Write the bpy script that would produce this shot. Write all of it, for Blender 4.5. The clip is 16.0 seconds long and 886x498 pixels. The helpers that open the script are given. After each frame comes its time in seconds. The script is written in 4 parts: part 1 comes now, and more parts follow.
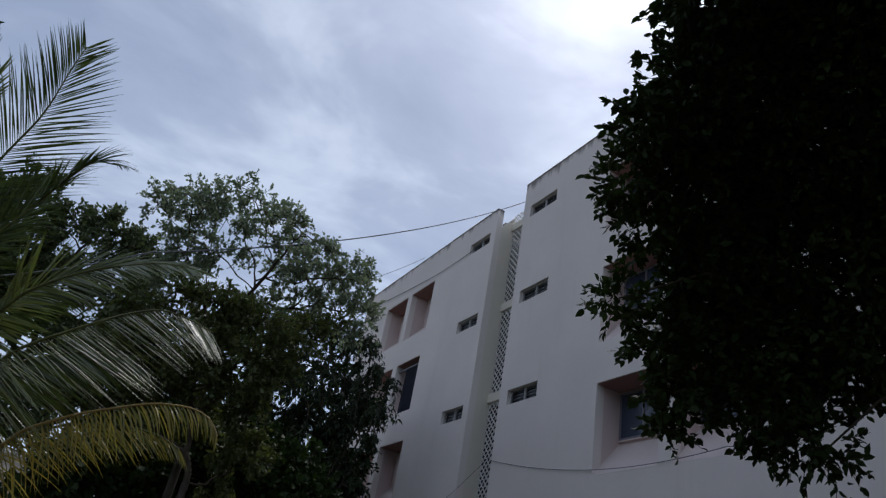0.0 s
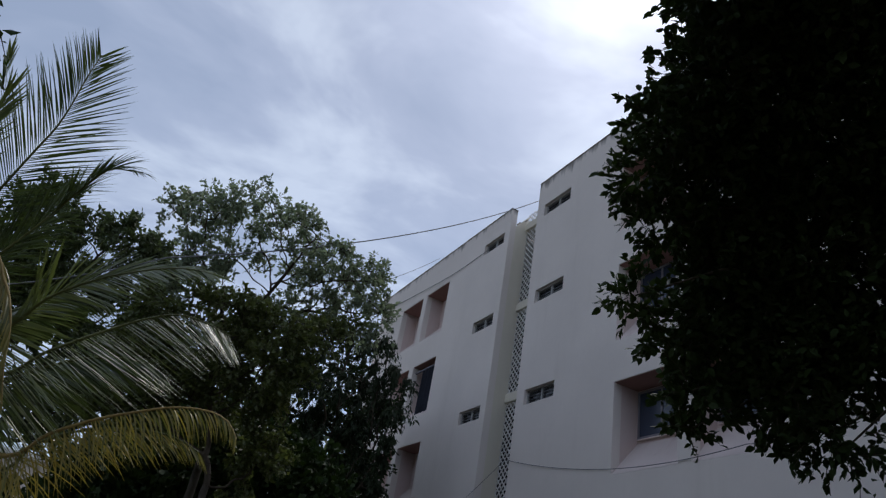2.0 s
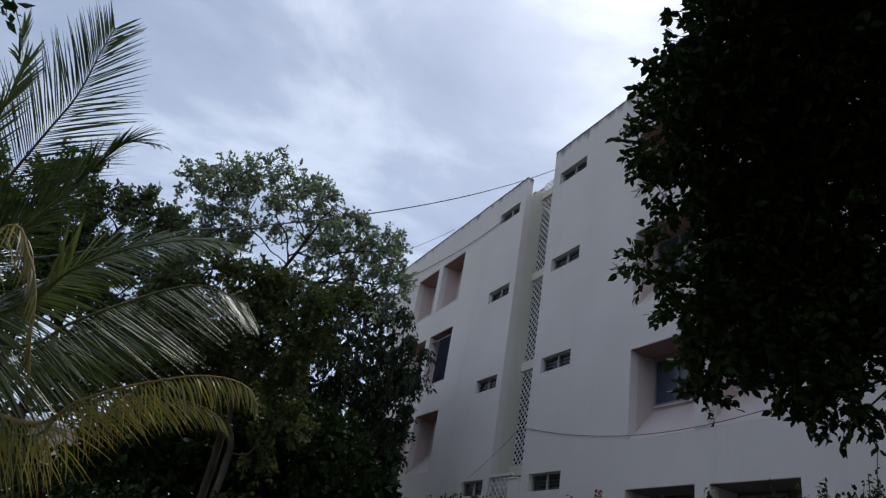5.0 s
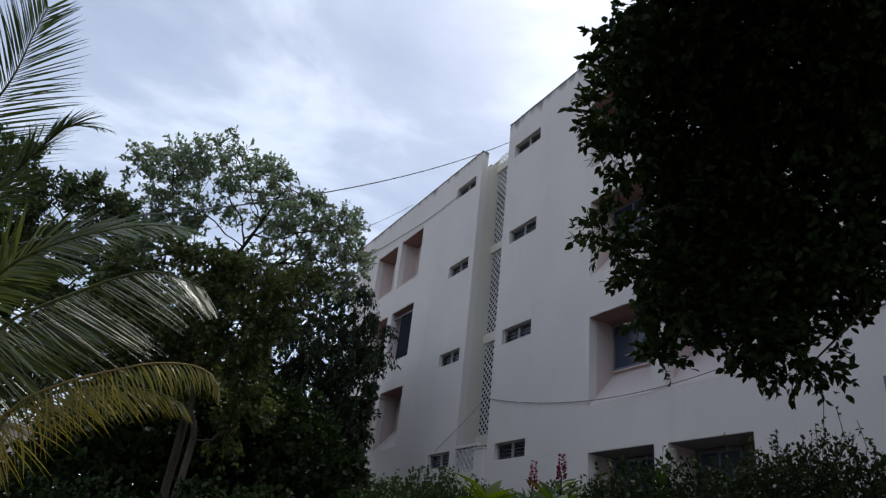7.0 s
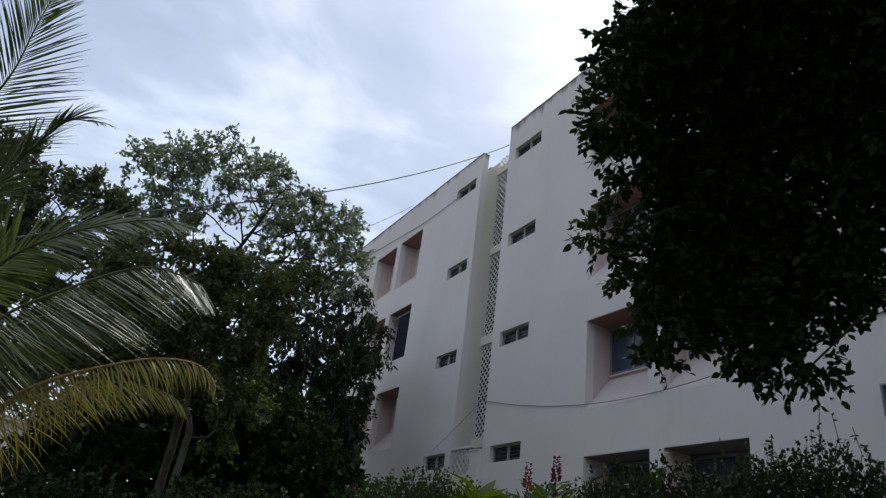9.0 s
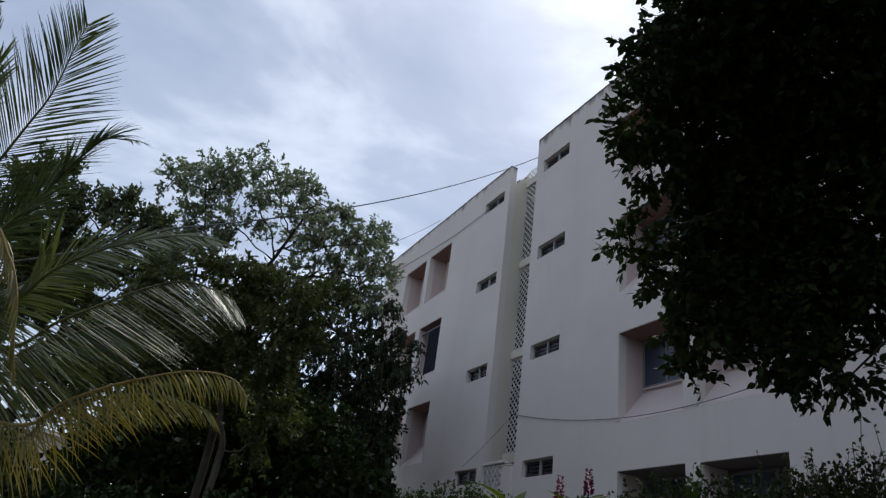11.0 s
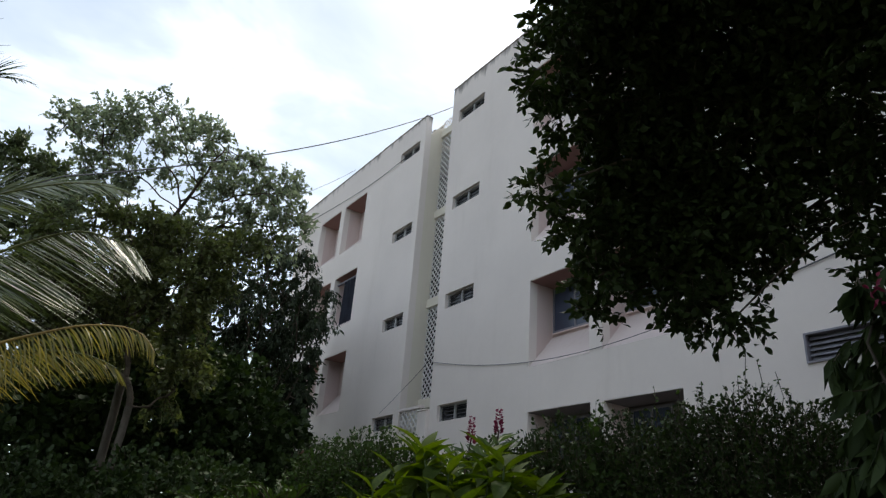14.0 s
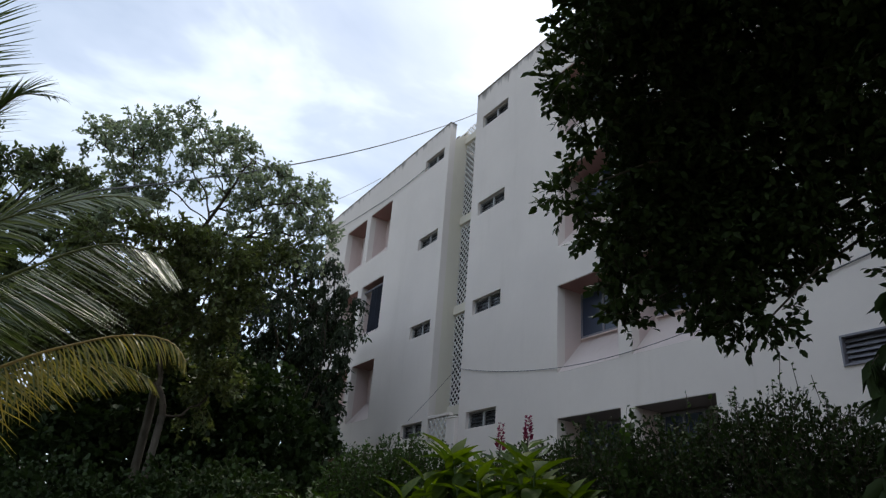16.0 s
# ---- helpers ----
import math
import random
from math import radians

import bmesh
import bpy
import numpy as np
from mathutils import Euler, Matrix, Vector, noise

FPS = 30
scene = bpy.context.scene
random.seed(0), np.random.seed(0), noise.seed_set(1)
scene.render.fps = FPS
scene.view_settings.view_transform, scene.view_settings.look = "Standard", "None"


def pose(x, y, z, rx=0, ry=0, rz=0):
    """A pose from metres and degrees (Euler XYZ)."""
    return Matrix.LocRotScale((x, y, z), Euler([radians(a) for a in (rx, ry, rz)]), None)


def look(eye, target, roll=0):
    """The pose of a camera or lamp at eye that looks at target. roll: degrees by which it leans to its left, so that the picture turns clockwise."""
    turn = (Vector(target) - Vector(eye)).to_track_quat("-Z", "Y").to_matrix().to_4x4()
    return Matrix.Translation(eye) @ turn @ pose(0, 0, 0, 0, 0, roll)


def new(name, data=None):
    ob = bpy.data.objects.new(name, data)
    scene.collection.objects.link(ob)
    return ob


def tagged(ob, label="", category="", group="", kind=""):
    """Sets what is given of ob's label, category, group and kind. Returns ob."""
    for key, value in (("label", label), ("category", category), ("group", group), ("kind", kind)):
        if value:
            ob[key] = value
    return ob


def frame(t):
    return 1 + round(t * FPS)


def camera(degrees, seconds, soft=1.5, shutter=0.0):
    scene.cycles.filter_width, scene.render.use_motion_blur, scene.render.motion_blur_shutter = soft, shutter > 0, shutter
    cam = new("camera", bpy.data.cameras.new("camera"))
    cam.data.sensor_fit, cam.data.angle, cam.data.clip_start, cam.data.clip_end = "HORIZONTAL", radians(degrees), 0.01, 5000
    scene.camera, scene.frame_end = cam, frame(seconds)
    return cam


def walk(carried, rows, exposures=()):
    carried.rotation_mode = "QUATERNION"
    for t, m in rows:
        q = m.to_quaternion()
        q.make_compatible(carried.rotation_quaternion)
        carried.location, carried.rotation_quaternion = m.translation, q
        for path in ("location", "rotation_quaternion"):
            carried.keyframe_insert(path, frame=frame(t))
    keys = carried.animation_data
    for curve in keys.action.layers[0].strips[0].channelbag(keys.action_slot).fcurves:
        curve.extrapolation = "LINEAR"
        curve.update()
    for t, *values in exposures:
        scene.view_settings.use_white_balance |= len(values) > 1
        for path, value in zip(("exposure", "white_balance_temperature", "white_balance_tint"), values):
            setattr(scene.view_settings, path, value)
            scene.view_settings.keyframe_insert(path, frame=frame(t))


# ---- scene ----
cam = camera(66.25, 16.0, soft=1.3)
PATH = [
    (0.0, look((-0.023, 0.002, 1.644), (3.727, 7.768, 6.705), 11.27)),
    (0.5, look((-0.023, 0.002, 1.644), (3.651, 7.766, 6.764), 11.03)),
    (1.0, look((-0.023, 0.002, 1.644), (3.631, 7.811, 6.711), 10.95)),
    (1.5, look((-0.022, 0.003, 1.643), (3.574, 7.833, 6.718), 10.80)),
    (2.0, look((-0.022, 0.004, 1.641), (3.546, 7.872, 6.677), 11.00)),
    (2.5, look((-0.022, 0.004, 1.639), (3.573, 7.942, 6.544), 11.53)),
    (3.0, look((-0.021, 0.004, 1.636), (3.574, 8.004, 6.440), 11.76)),
    (3.5, look((-0.021, 0.004, 1.633), (3.575, 8.043, 6.371), 11.55)),
    (3.7, look((-0.021, 0.004, 1.631), (3.529, 8.062, 6.371), 11.25)),
    (5.8, look((-0.018, 0.000, 1.613), (3.504, 8.171, 6.178), 10.23)),
    (6.0, look((-0.017, 0.000, 1.612), (3.705, 8.075, 6.188), 7.63)),
    (6.5, look((-0.016, 0.000, 1.610), (3.826, 8.112, 6.019), 7.01)),
    (7.0, look((-0.016, 0.000, 1.609), (4.151, 7.954, 6.010), 6.71)),
    (7.5, look((-0.014, 0.000, 1.607), (4.245, 7.940, 5.946), 7.04)),
    (8.0, look((-0.013, 0.001, 1.605), (4.174, 7.929, 6.034), 7.75)),
    (10.3, look((0.006, 0.004, 1.584), (4.151, 7.957, 6.008), 7.44)),
    (10.5, look((0.007, 0.004, 1.582), (3.989, 7.962, 6.144), 8.20)),
    (11.0, look((0.011, 0.003, 1.578), (3.741, 8.083, 6.139), 8.28)),
    (11.5, look((0.015, 0.001, 1.574), (4.394, 8.140, 5.392), 5.96)),
    (12.0, look((0.020, -0.002, 1.569), (4.866, 7.805, 5.515), 4.36)),
    (12.5, look((0.024, -0.004, 1.566), (4.922, 7.726, 5.596), 3.91)),
    (13.0, look((0.027, -0.006, 1.563), (4.970, 7.819, 5.349), 3.75)),
    (13.5, look((0.029, -0.007, 1.562), (5.139, 7.662, 5.444), 4.73)),
    (14.0, look((0.030, -0.007, 1.561), (5.023, 7.662, 5.593), 4.51)),
    (14.5, look((0.031, -0.006, 1.561), (4.814, 7.916, 5.351), 3.72)),
    (15.0, look((0.031, -0.006, 1.560), (4.734, 7.890, 5.501), 2.73)),
    (15.5, look((0.032, -0.005, 1.560), (4.633, 7.901, 5.599), 2.75)),
    (16.0, look((0.032, -0.005, 1.560), (4.679, 7.846, 5.653), 4.56)),
]
walk(cam, PATH, [(0.0, -0.25, 6150, 13), (3.5, -0.16, 6220, 13), (6.0, 0.06, 6300, 12), (8.0, 0.24, 6450, 12), (10.5, 0.16, 6420, 12), (11.0, 0.03, 6400, 12),
                 (11.6, 0.5, 6700, 9), (12.5, 0.66, 6800, 9), (13.6, 0.72, 6920, 8.5), (15.0, 0.64, 6620, 8.5), (16.0, 0.5, 6650, 8.5)])

# ---- light: overcast sky, sun veiled high behind the building ----
SUN_AZ, SUN_EL = radians(47), radians(60)
SUN_DIR = Vector((math.sin(SUN_AZ) * math.cos(SUN_EL), math.cos(SUN_AZ) * math.cos(SUN_EL), math.sin(SUN_EL)))


def make_world():
    w = bpy.data.worlds.new("overcast_sky")
    scene.world = w
    w.use_nodes = True
    nt = w.node_tree
    nt.nodes.clear()
    N, L = nt.nodes.new, nt.links.new
    out = N("ShaderNodeOutputWorld")
    sky = N("ShaderNodeTexSky")
    sky.sky_type = "NISHITA"
    sky.sun_disc = False
    sky.sun_elevation = SUN_EL
    sky.sun_rotation = SUN_AZ
    bsky = N("ShaderNodeBackground")
    bsky.inputs["Strength"].default_value = 0.05
    L(sky.outputs[0], bsky.inputs["Color"])
    tc = N("ShaderNodeTexCoord")
    # flatten the direction on a cloud deck
    sep = N("ShaderNodeSeparateXYZ")
    L(tc.outputs["Generated"], sep.inputs[0])
    zc = N("ShaderNodeMath")
    zc.operation = "MAXIMUM"
    zc.inputs[1].default_value = 0.06
    L(sep.outputs["Z"], zc.inputs[0])
    dx, dy = N("ShaderNodeMath"), N("ShaderNodeMath")
    for n, ax in ((dx, "X"), (dy, "Y")):
        n.operation = "DIVIDE"
        L(sep.outputs[ax], n.inputs[0])
        L(zc.outputs[0], n.inputs[1])
    comb = N("ShaderNodeCombineXYZ")
    L(dx.outputs[0], comb.inputs[0])
    L(dy.outputs[0], comb.inputs[1])
    mp = N("ShaderNodeMapping")
    mp.inputs["Rotation"].default_value = (0, 0, radians(25))
    mp.inputs["Scale"].default_value = (0.9, 1.1, 1)
    mp.inputs["Location"].default_value = (2.3, 0.7, 0)
    L(comb.outputs[0], mp.inputs[0])
    n1 = N("ShaderNodeTexNoise")
    n1.inputs["Scale"].default_value = 1.9
    n1.inputs["Detail"].default_value = 5
    n1.inputs["Roughness"].default_value = 0.55
    n1.inputs["Distortion"].default_value = 0.35
    L(mp.outputs[0], n1.inputs["Vector"])
    ramp = N("ShaderNodeValToRGB")
    e = ramp.color_ramp.elements
    e[0].position, e[0].color = 0.35, (0.42, 0.49, 0.60, 1)
    e[1].position, e[1].color = 0.64, (0.84, 0.92, 1.0, 1)
    m = ramp.color_ramp.elements.new(0.5)
    m.color = (0.55, 0.615, 0.725, 1)
    L(n1.outputs["Fac"], ramp.inputs[0])
    # clouds glow round the veiled sun
    dot = N("ShaderNodeVectorMath")
    dot.operation = "DOT_PRODUCT"
    dot.inputs[1].default_value = SUN_DIR
    L(tc.outputs["Generated"], dot.inputs[0])
    glow = N("ShaderNodeMapRange")
    glow.interpolation_type = "SMOOTHSTEP"
    glow.inputs["From Min"].default_value = 0.88
    glow.inputs["From Max"].default_value = 1.0
    glow.inputs["To Min"].default_value = 0.0
    glow.inputs["To Max"].default_value = 1.0
    L(dot.outputs["Value"], glow.inputs["Value"])
    add = N("ShaderNodeMath")
    add.operation = "MULTIPLY_ADD"
    add.inputs[1].default_value = 0.3
    add.inputs[2].default_value = 0.66
    L(glow.outputs[0], add.inputs[0])
    bcl = N("ShaderNodeBackground")
    L(ramp.outputs[0], bcl.inputs["Color"])
    L(add.outputs[0], bcl.inputs["Strength"])
    s = N("ShaderNodeAddShader")
    L(bsky.outputs[0], s.inputs[0])
    L(bcl.outputs[0], s.inputs[1])
    L(s.outputs[0], out.inputs[0])


make_world()
sun = new("sun", bpy.data.lights.new("sun", "SUN"))
sun.data.energy = 1.3
sun.data.angle = radians(14)
sun.data.color = (1.0, 0.94, 0.86)
sun.matrix_world = look(SUN_DIR * 60, (0, 0, 0))


# ---- materials ----
def mat(name, base, rough=0.7, spec=0.4, vary=0.15, scale=6.0, dark=None, bump=0.0, bump_scale=40.0, metal=0.0, island=False):
    """Procedural surface: two scales of noise on the base colour, with relief."""
    m = bpy.data.materials.new(name)
    m.use_nodes = True
    nt = m.node_tree
    N, L = nt.nodes.new, nt.links.new
    p = nt.nodes["Principled BSDF"]
    p.inputs["Roughness"].default_value = rough
    p.inputs["Specular IOR Level"].default_value = spec
    p.inputs["Metallic"].default_value = metal
    tc = N("ShaderNodeTexCoord")
    big, fine = N("ShaderNodeTexNoise"), N("ShaderNodeTexNoise")
    big.inputs["Scale"].default_value = scale * 0.2
    big.inputs["Detail"].default_value = 6
    fine.inputs["Scale"].default_value = scale * 4
    fine.inputs["Detail"].default_value = 4
    mix = N("ShaderNodeMix")
    mix.data_type = "RGBA"
    d = dark or tuple(c * (1 - 2 * vary) for c in base)
    lite = tuple(min(1, c * (1 + vary)) for c in base)
    mix.inputs["A"].default_value = (*d, 1)
    mix.inputs["B"].default_value = (*lite, 1)
    a = N("ShaderNodeMath")
    a.operation = "MULTIPLY_ADD"
    a.inputs[1].default_value = 0.35
    for n in (big, fine):
        L(tc.outputs["Object"], n.inputs["Vector"])
    L(fine.outputs["Fac"], a.inputs[0])
    sub = N("ShaderNodeMapRange")
    sub.inputs["From Min"].default_value = 0.28
    sub.inputs["From Max"].default_value = 0.62
    sub.inputs["To Max"].default_value = 0.82
    L(big.outputs["Fac"], sub.inputs["Value"])
    L(sub.outputs[0], a.inputs[2])
    L(a.outputs[0], mix.inputs["Factor"])
    L(mix.outputs["Result"], p.inputs["Base Color"])
    if bump:
        b = N("ShaderNodeBump")
        b.inputs["Strength"].default_value = bump
        b.inputs["Distance"].default_value = 0.02
        bn = N("ShaderNodeTexNoise")
        bn.inputs["Scale"].default_value = bump_scale
        bn.inputs["Detail"].default_value = 5
        L(tc.outputs["Object"], bn.inputs["Vector"])
        L(bn.outputs["Fac"], b.inputs["Height"])
        L(b.outputs[0], p.inputs["Normal"])
    return m


def leaf_mat(name, a, b, rough=0.45, through_light=0.3, spec=0.4, per_object=False):
    """Leaf: colour varies leaf by leaf between a and b; some light passes through."""
    m = bpy.data.materials.new(name)
    m.use_nodes = True
    nt = m.node_tree
    N, L = nt.nodes.new, nt.links.new
    p, out = nt.nodes["Principled BSDF"], nt.nodes["Material Output"]
    p.inputs["Roughness"].default_value = rough
    p.inputs["Specular IOR Level"].default_value = spec
    if per_object:
        rnd = N("ShaderNodeObjectInfo").outputs["Random"]
    else:
        rnd = N("ShaderNodeNewGeometry").outputs["Random Per Island"]
    tc, no = N("ShaderNodeTexCoord"), N("ShaderNodeTexNoise")
    no.inputs["Scale"].default_value = 0.9 if not per_object else 9.0
    L(tc.outputs["Object"], no.inputs["Vector"])
    f = N("ShaderNodeMath")
    f.operation = "MULTIPLY_ADD"
    f.inputs[1].default_value = 0.6
    mr = N("ShaderNodeMapRange")
    mr.inputs["From Min"].default_value = 0.3
    mr.inputs["From Max"].default_value = 0.7
    mr.inputs["To Max"].default_value = 0.4
    L(no.outputs["Fac"], mr.inputs["Value"])
    L(rnd, f.inputs[0])
    L(mr.outputs[0], f.inputs[2])
    mix = N("ShaderNodeMix")
    mix.data_type = "RGBA"
    mix.inputs["A"].default_value = (*a, 1)
    mix.inputs["B"].default_value = (*b, 1)
    L(f.outputs[0], mix.inputs["Factor"])
    L(mix.outputs["Result"], p.inputs["Base Color"])
    tr = N("ShaderNodeBsdfTranslucent")
    hs = N("ShaderNodeHueSaturation")
    hs.inputs["Saturation"].default_value = 1.25
    hs.inputs["Value"].default_value = 1.4
    L(mix.outputs["Result"], hs.inputs["Color"])
    L(hs.outputs[0], tr.inputs["Color"])
    ms = N("ShaderNodeMixShader")
    ms.inputs[0].default_value = through_light
    L(p.outputs[0], ms.inputs[1])
    L(tr.outputs[0], ms.inputs[2])
    L(ms.outputs[0], out.inputs["Surface"])
    return m


def glass_mat(name, tint, rough=0.08):
    m = bpy.data.materials.new(name)
    m.use_nodes = True
    nt = m.node_tree
    N, L = nt.nodes.new, nt.links.new
    p = nt.nodes["Principled BSDF"]
    p.inputs["Base Color"].default_value = (*tint, 1)
    p.inputs["Specular IOR Level"].default_value = 0.6
    tc, no, mr = N("ShaderNodeTexCoord"), N("ShaderNodeTexNoise"), N("ShaderNodeMapRange")
    no.inputs["Scale"].default_value = 5
    mr.inputs["To Min"].default_value = rough
    mr.inputs["To Max"].default_value = rough + 0.2
    L(tc.outputs["Object"], no.inputs["Vector"])
    L(no.outputs["Fac"], mr.inputs["Value"])
    L(mr.outputs[0], p.inputs["Roughness"])
    return m


def plaster(name, base, stain, amount):
    """Painted plaster: faint mottling, vertical rain streaks, fine grain relief."""
    m = mat(name, base, rough=0.9, spec=0.15, vary=0.035, scale=2.0, bump=0.12, bump_scale=55)
    nt = m.node_tree
    N, L = nt.nodes.new, nt.links.new
    p = nt.nodes["Principled BSDF"]
    old = p.inputs["Base Color"].links[0].from_socket
    tc, mp, no, mr = N("ShaderNodeTexCoord"), N("ShaderNodeMapping"), N("ShaderNodeTexNoise"), N("ShaderNodeMapRange")
    mp.inputs["Scale"].default_value = (1.2, 1.6, 0.22)
    no.inputs["Scale"].default_value = 1.3
    no.inputs["Detail"].default_value = 7
    no.inputs["Roughness"].default_value = 0.62
    mr.inputs["From Min"].default_value = 0.56
    mr.inputs["From Max"].default_value = 0.80
    mr.inputs["To Max"].default_value = amount
    L(tc.outputs["Object"], mp.inputs[0])
    L(mp.outputs[0], no.inputs["Vector"])
    L(no.outputs["Fac"], mr.inputs["Value"])
    mix = N("ShaderNodeMix")
    mix.data_type = "RGBA"
    mix.inputs["B"].default_value = (*stain, 1)
    L(mr.outputs[0], mix.inputs["Factor"])
    L(old, mix.inputs["A"])
    # black algae drips that hang from the parapet edge
    sp, ram = N("ShaderNodeSeparateXYZ"), N("ShaderNodeMapRange")
    L(tc.outputs["Object"], sp.inputs[0])
    ram.inputs["From Min"].default_value = 14.55
    ram.inputs["From Max"].default_value = 15.3
    L(sp.outputs["Z"], ram.inputs["Value"])
    mp2, no2, su, mr2 = N("ShaderNodeMapping"), N("ShaderNodeTexNoise"), N("ShaderNodeMath"), N("ShaderNodeMapRange")
    mp2.inputs["Scale"].default_value = (3.0, 3.4, 0.35)
    no2.inputs["Scale"].default_value = 1.0
    no2.inputs["Detail"].default_value = 6
    no2.inputs["Roughness"].default_value = 0.65
    L(tc.outputs["Object"], mp2.inputs[0])
    L(mp2.outputs[0], no2.inputs["Vector"])
    su.operation = "MULTIPLY_ADD"
    su.inputs[1].default_value = 0.5
    L(ram.outputs[0], su.inputs[0])
    L(no2.outputs["Fac"], su.inputs[2])
    mr2.inputs["From Min"].default_value = 0.80
    mr2.inputs["From Max"].default_value = 0.98
    mr2.inputs["To Max"].default_value = 0.75
    L(su.outputs[0], mr2.inputs["Value"])
    mix2 = N("ShaderNodeMix")
    mix2.data_type = "RGBA"
    mix2.inputs["B"].default_value = (0.12, 0.11, 0.10, 1)
    L(mr2.outputs[0], mix2.inputs["Factor"])
    L(mix.outputs["Result"], mix2.inputs["A"])
    L(mix2.outputs["Result"], p.inputs["Base Color"])
    return m


M_WALL = plaster("white_wall_paint", (0.77, 0.70, 0.655), (0.56, 0.50, 0.44), 0.22)
M_CREAM = plaster("cream_wall_paint", (0.73, 0.68, 0.58), (0.5, 0.45, 0.36), 0.3)
M_PINK = plaster("faded_pink_paint", (0.67, 0.55, 0.52), (0.46, 0.31, 0.28), 0.55)
M_SILL = plaster("washed_out_pink_paint", (0.62, 0.53, 0.505), (0.44, 0.33, 0.29), 0.6)
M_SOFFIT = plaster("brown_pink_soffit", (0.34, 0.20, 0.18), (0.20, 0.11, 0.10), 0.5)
# shade inside the ground-floor niches, put into a dark plaster colour
M_NICHE_SHADE = plaster("shade_grey_plaster", (0.17, 0.155, 0.15), (0.08, 0.07, 0.065), 0.6)
M_BLIND = mat("dark_blue_cloth", (0.035, 0.04, 0.06), rough=0.9, vary=0.2, scale=8)
M_STAIN = mat("mossy_parapet_stain", (0.17, 0.16, 0.13), rough=0.95, vary=0.4, scale=14, bump=0.3)
M_FRAME = mat("grey_window_frame", (0.20, 0.19, 0.22), rough=0.55, vary=0.12, scale=12)
M_FRAME_PALE = mat("weathered_pale_frame", (0.40, 0.39, 0.39), rough=0.6, vary=0.12, scale=12)
M_SLAT_DARK = mat("dusty_glass_louvre", (0.11, 0.11, 0.12), rough=0.35, vary=0.15, scale=20)
M_GLASS = glass_mat("dusty_dark_glass", (0.025, 0.028, 0.035), 0.15)
M_BLUE = glass_mat("blue_tinted_glass", (0.035, 0.05, 0.085), 0.12)
M_LOUVRE = mat("grey_louvre_slat", (0.20, 0.20, 0.23), rough=0.5, vary=0.15, scale=20)
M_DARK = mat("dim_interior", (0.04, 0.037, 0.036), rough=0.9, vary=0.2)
M_JALI = mat("pale_ventilation_block", (0.74, 0.72, 0.70), rough=0.9, vary=0.12, scale=12, bump=0.2)
M_CABLE = mat("weathered_cable_sheath", (0.13, 0.13, 0.135), rough=0.6, vary=0.15, scale=30)
M_BARK = mat("grey_brown_bark", (0.085, 0.072, 0.058), rough=0.95, vary=0.35, scale=10, bump=0.9, bump_scale=25)
M_TWIG = mat("dark_twig_bark", (0.07, 0.055, 0.04), rough=0.95, vary=0.3, scale=20, bump=0.5)
M_PALMBARK = mat("ringed_palm_bark", (0.16, 0.14, 0.11), rough=0.95, vary=0.3, scale=9, bump=0.8, bump_scale=18)
M_SOIL = mat("garden_soil", (0.09, 0.075, 0.05), rough=1.0, vary=0.35, scale=3, dark=(0.04, 0.05, 0.02), bump=0.6, bump_scale=12)
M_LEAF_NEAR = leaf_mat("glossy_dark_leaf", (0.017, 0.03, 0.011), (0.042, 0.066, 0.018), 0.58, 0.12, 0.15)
M_LEAF_MID = leaf_mat("mid_green_leaf", (0.045, 0.065, 0.024), (0.165, 0.19, 0.07), 0.45, 0.35, 0.4)
M_LEAF_LIGHT = leaf_mat("light_crown_leaf", (0.10, 0.135, 0.092), (0.245, 0.285, 0.18), 0.42, 0.5, 0.5)
M_LEAF_DROOP = leaf_mat("dark_creeper_leaf", (0.013, 0.023, 0.010), (0.045, 0.065, 0.030), 0.5, 0.12, 0.25)
M_LEAF_FAR = leaf_mat("far_tree_leaf", (0.045, 0.065, 0.03), (0.125, 0.155, 0.07), 0.5, 0.3, 0.35)
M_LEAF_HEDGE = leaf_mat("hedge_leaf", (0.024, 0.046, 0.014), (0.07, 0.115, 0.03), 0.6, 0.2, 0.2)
# darker copy of the hedge leaf: deep shade put into the leaf colour
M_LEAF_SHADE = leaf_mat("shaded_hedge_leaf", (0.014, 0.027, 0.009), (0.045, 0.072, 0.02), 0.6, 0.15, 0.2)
M_LEAF_BRIGHT = leaf_mat("bright_shrub_leaf", (0.045, 0.08, 0.016), (0.13, 0.175, 0.036), 0.6, 0.38, 0.12, per_object=True)
M_LEAF_INNER = leaf_mat("inner_shrub_leaf", (0.045, 0.08, 0.016), (0.13, 0.175, 0.036), 0.6, 0.38, 0.12)
M_LEAF_NARROW = leaf_mat("narrow_stem_leaf", (0.06, 0.10, 0.04), (0.13, 0.18, 0.07), 0.5, 0.3)
M_FLOWER = leaf_mat("crimson_flower", (0.14, 0.018, 0.045), (0.26, 0.045, 0.09), 0.6, 0.3)
M_FROND = leaf_mat("palm_leaflet_green", (0.065, 0.095, 0.03), (0.23, 0.27, 0.10), 0.32, 0.24, 0.8)
M_FROND_DARK = leaf_mat("palm_leaflet_dark", (0.032, 0.05, 0.02), (0.10, 0.13, 0.045), 0.4, 0.28, 0.4)
M_FROND_DRY = leaf_mat("palm_leaflet_yellowing", (0.09, 0.115, 0.035), (0.48, 0.38, 0.12), 0.4, 0.35, 0.5)
M_RACHIS = mat("palm_rachis", (0.14, 0.15, 0.05), rough=0.5, vary=0.2, scale=8)
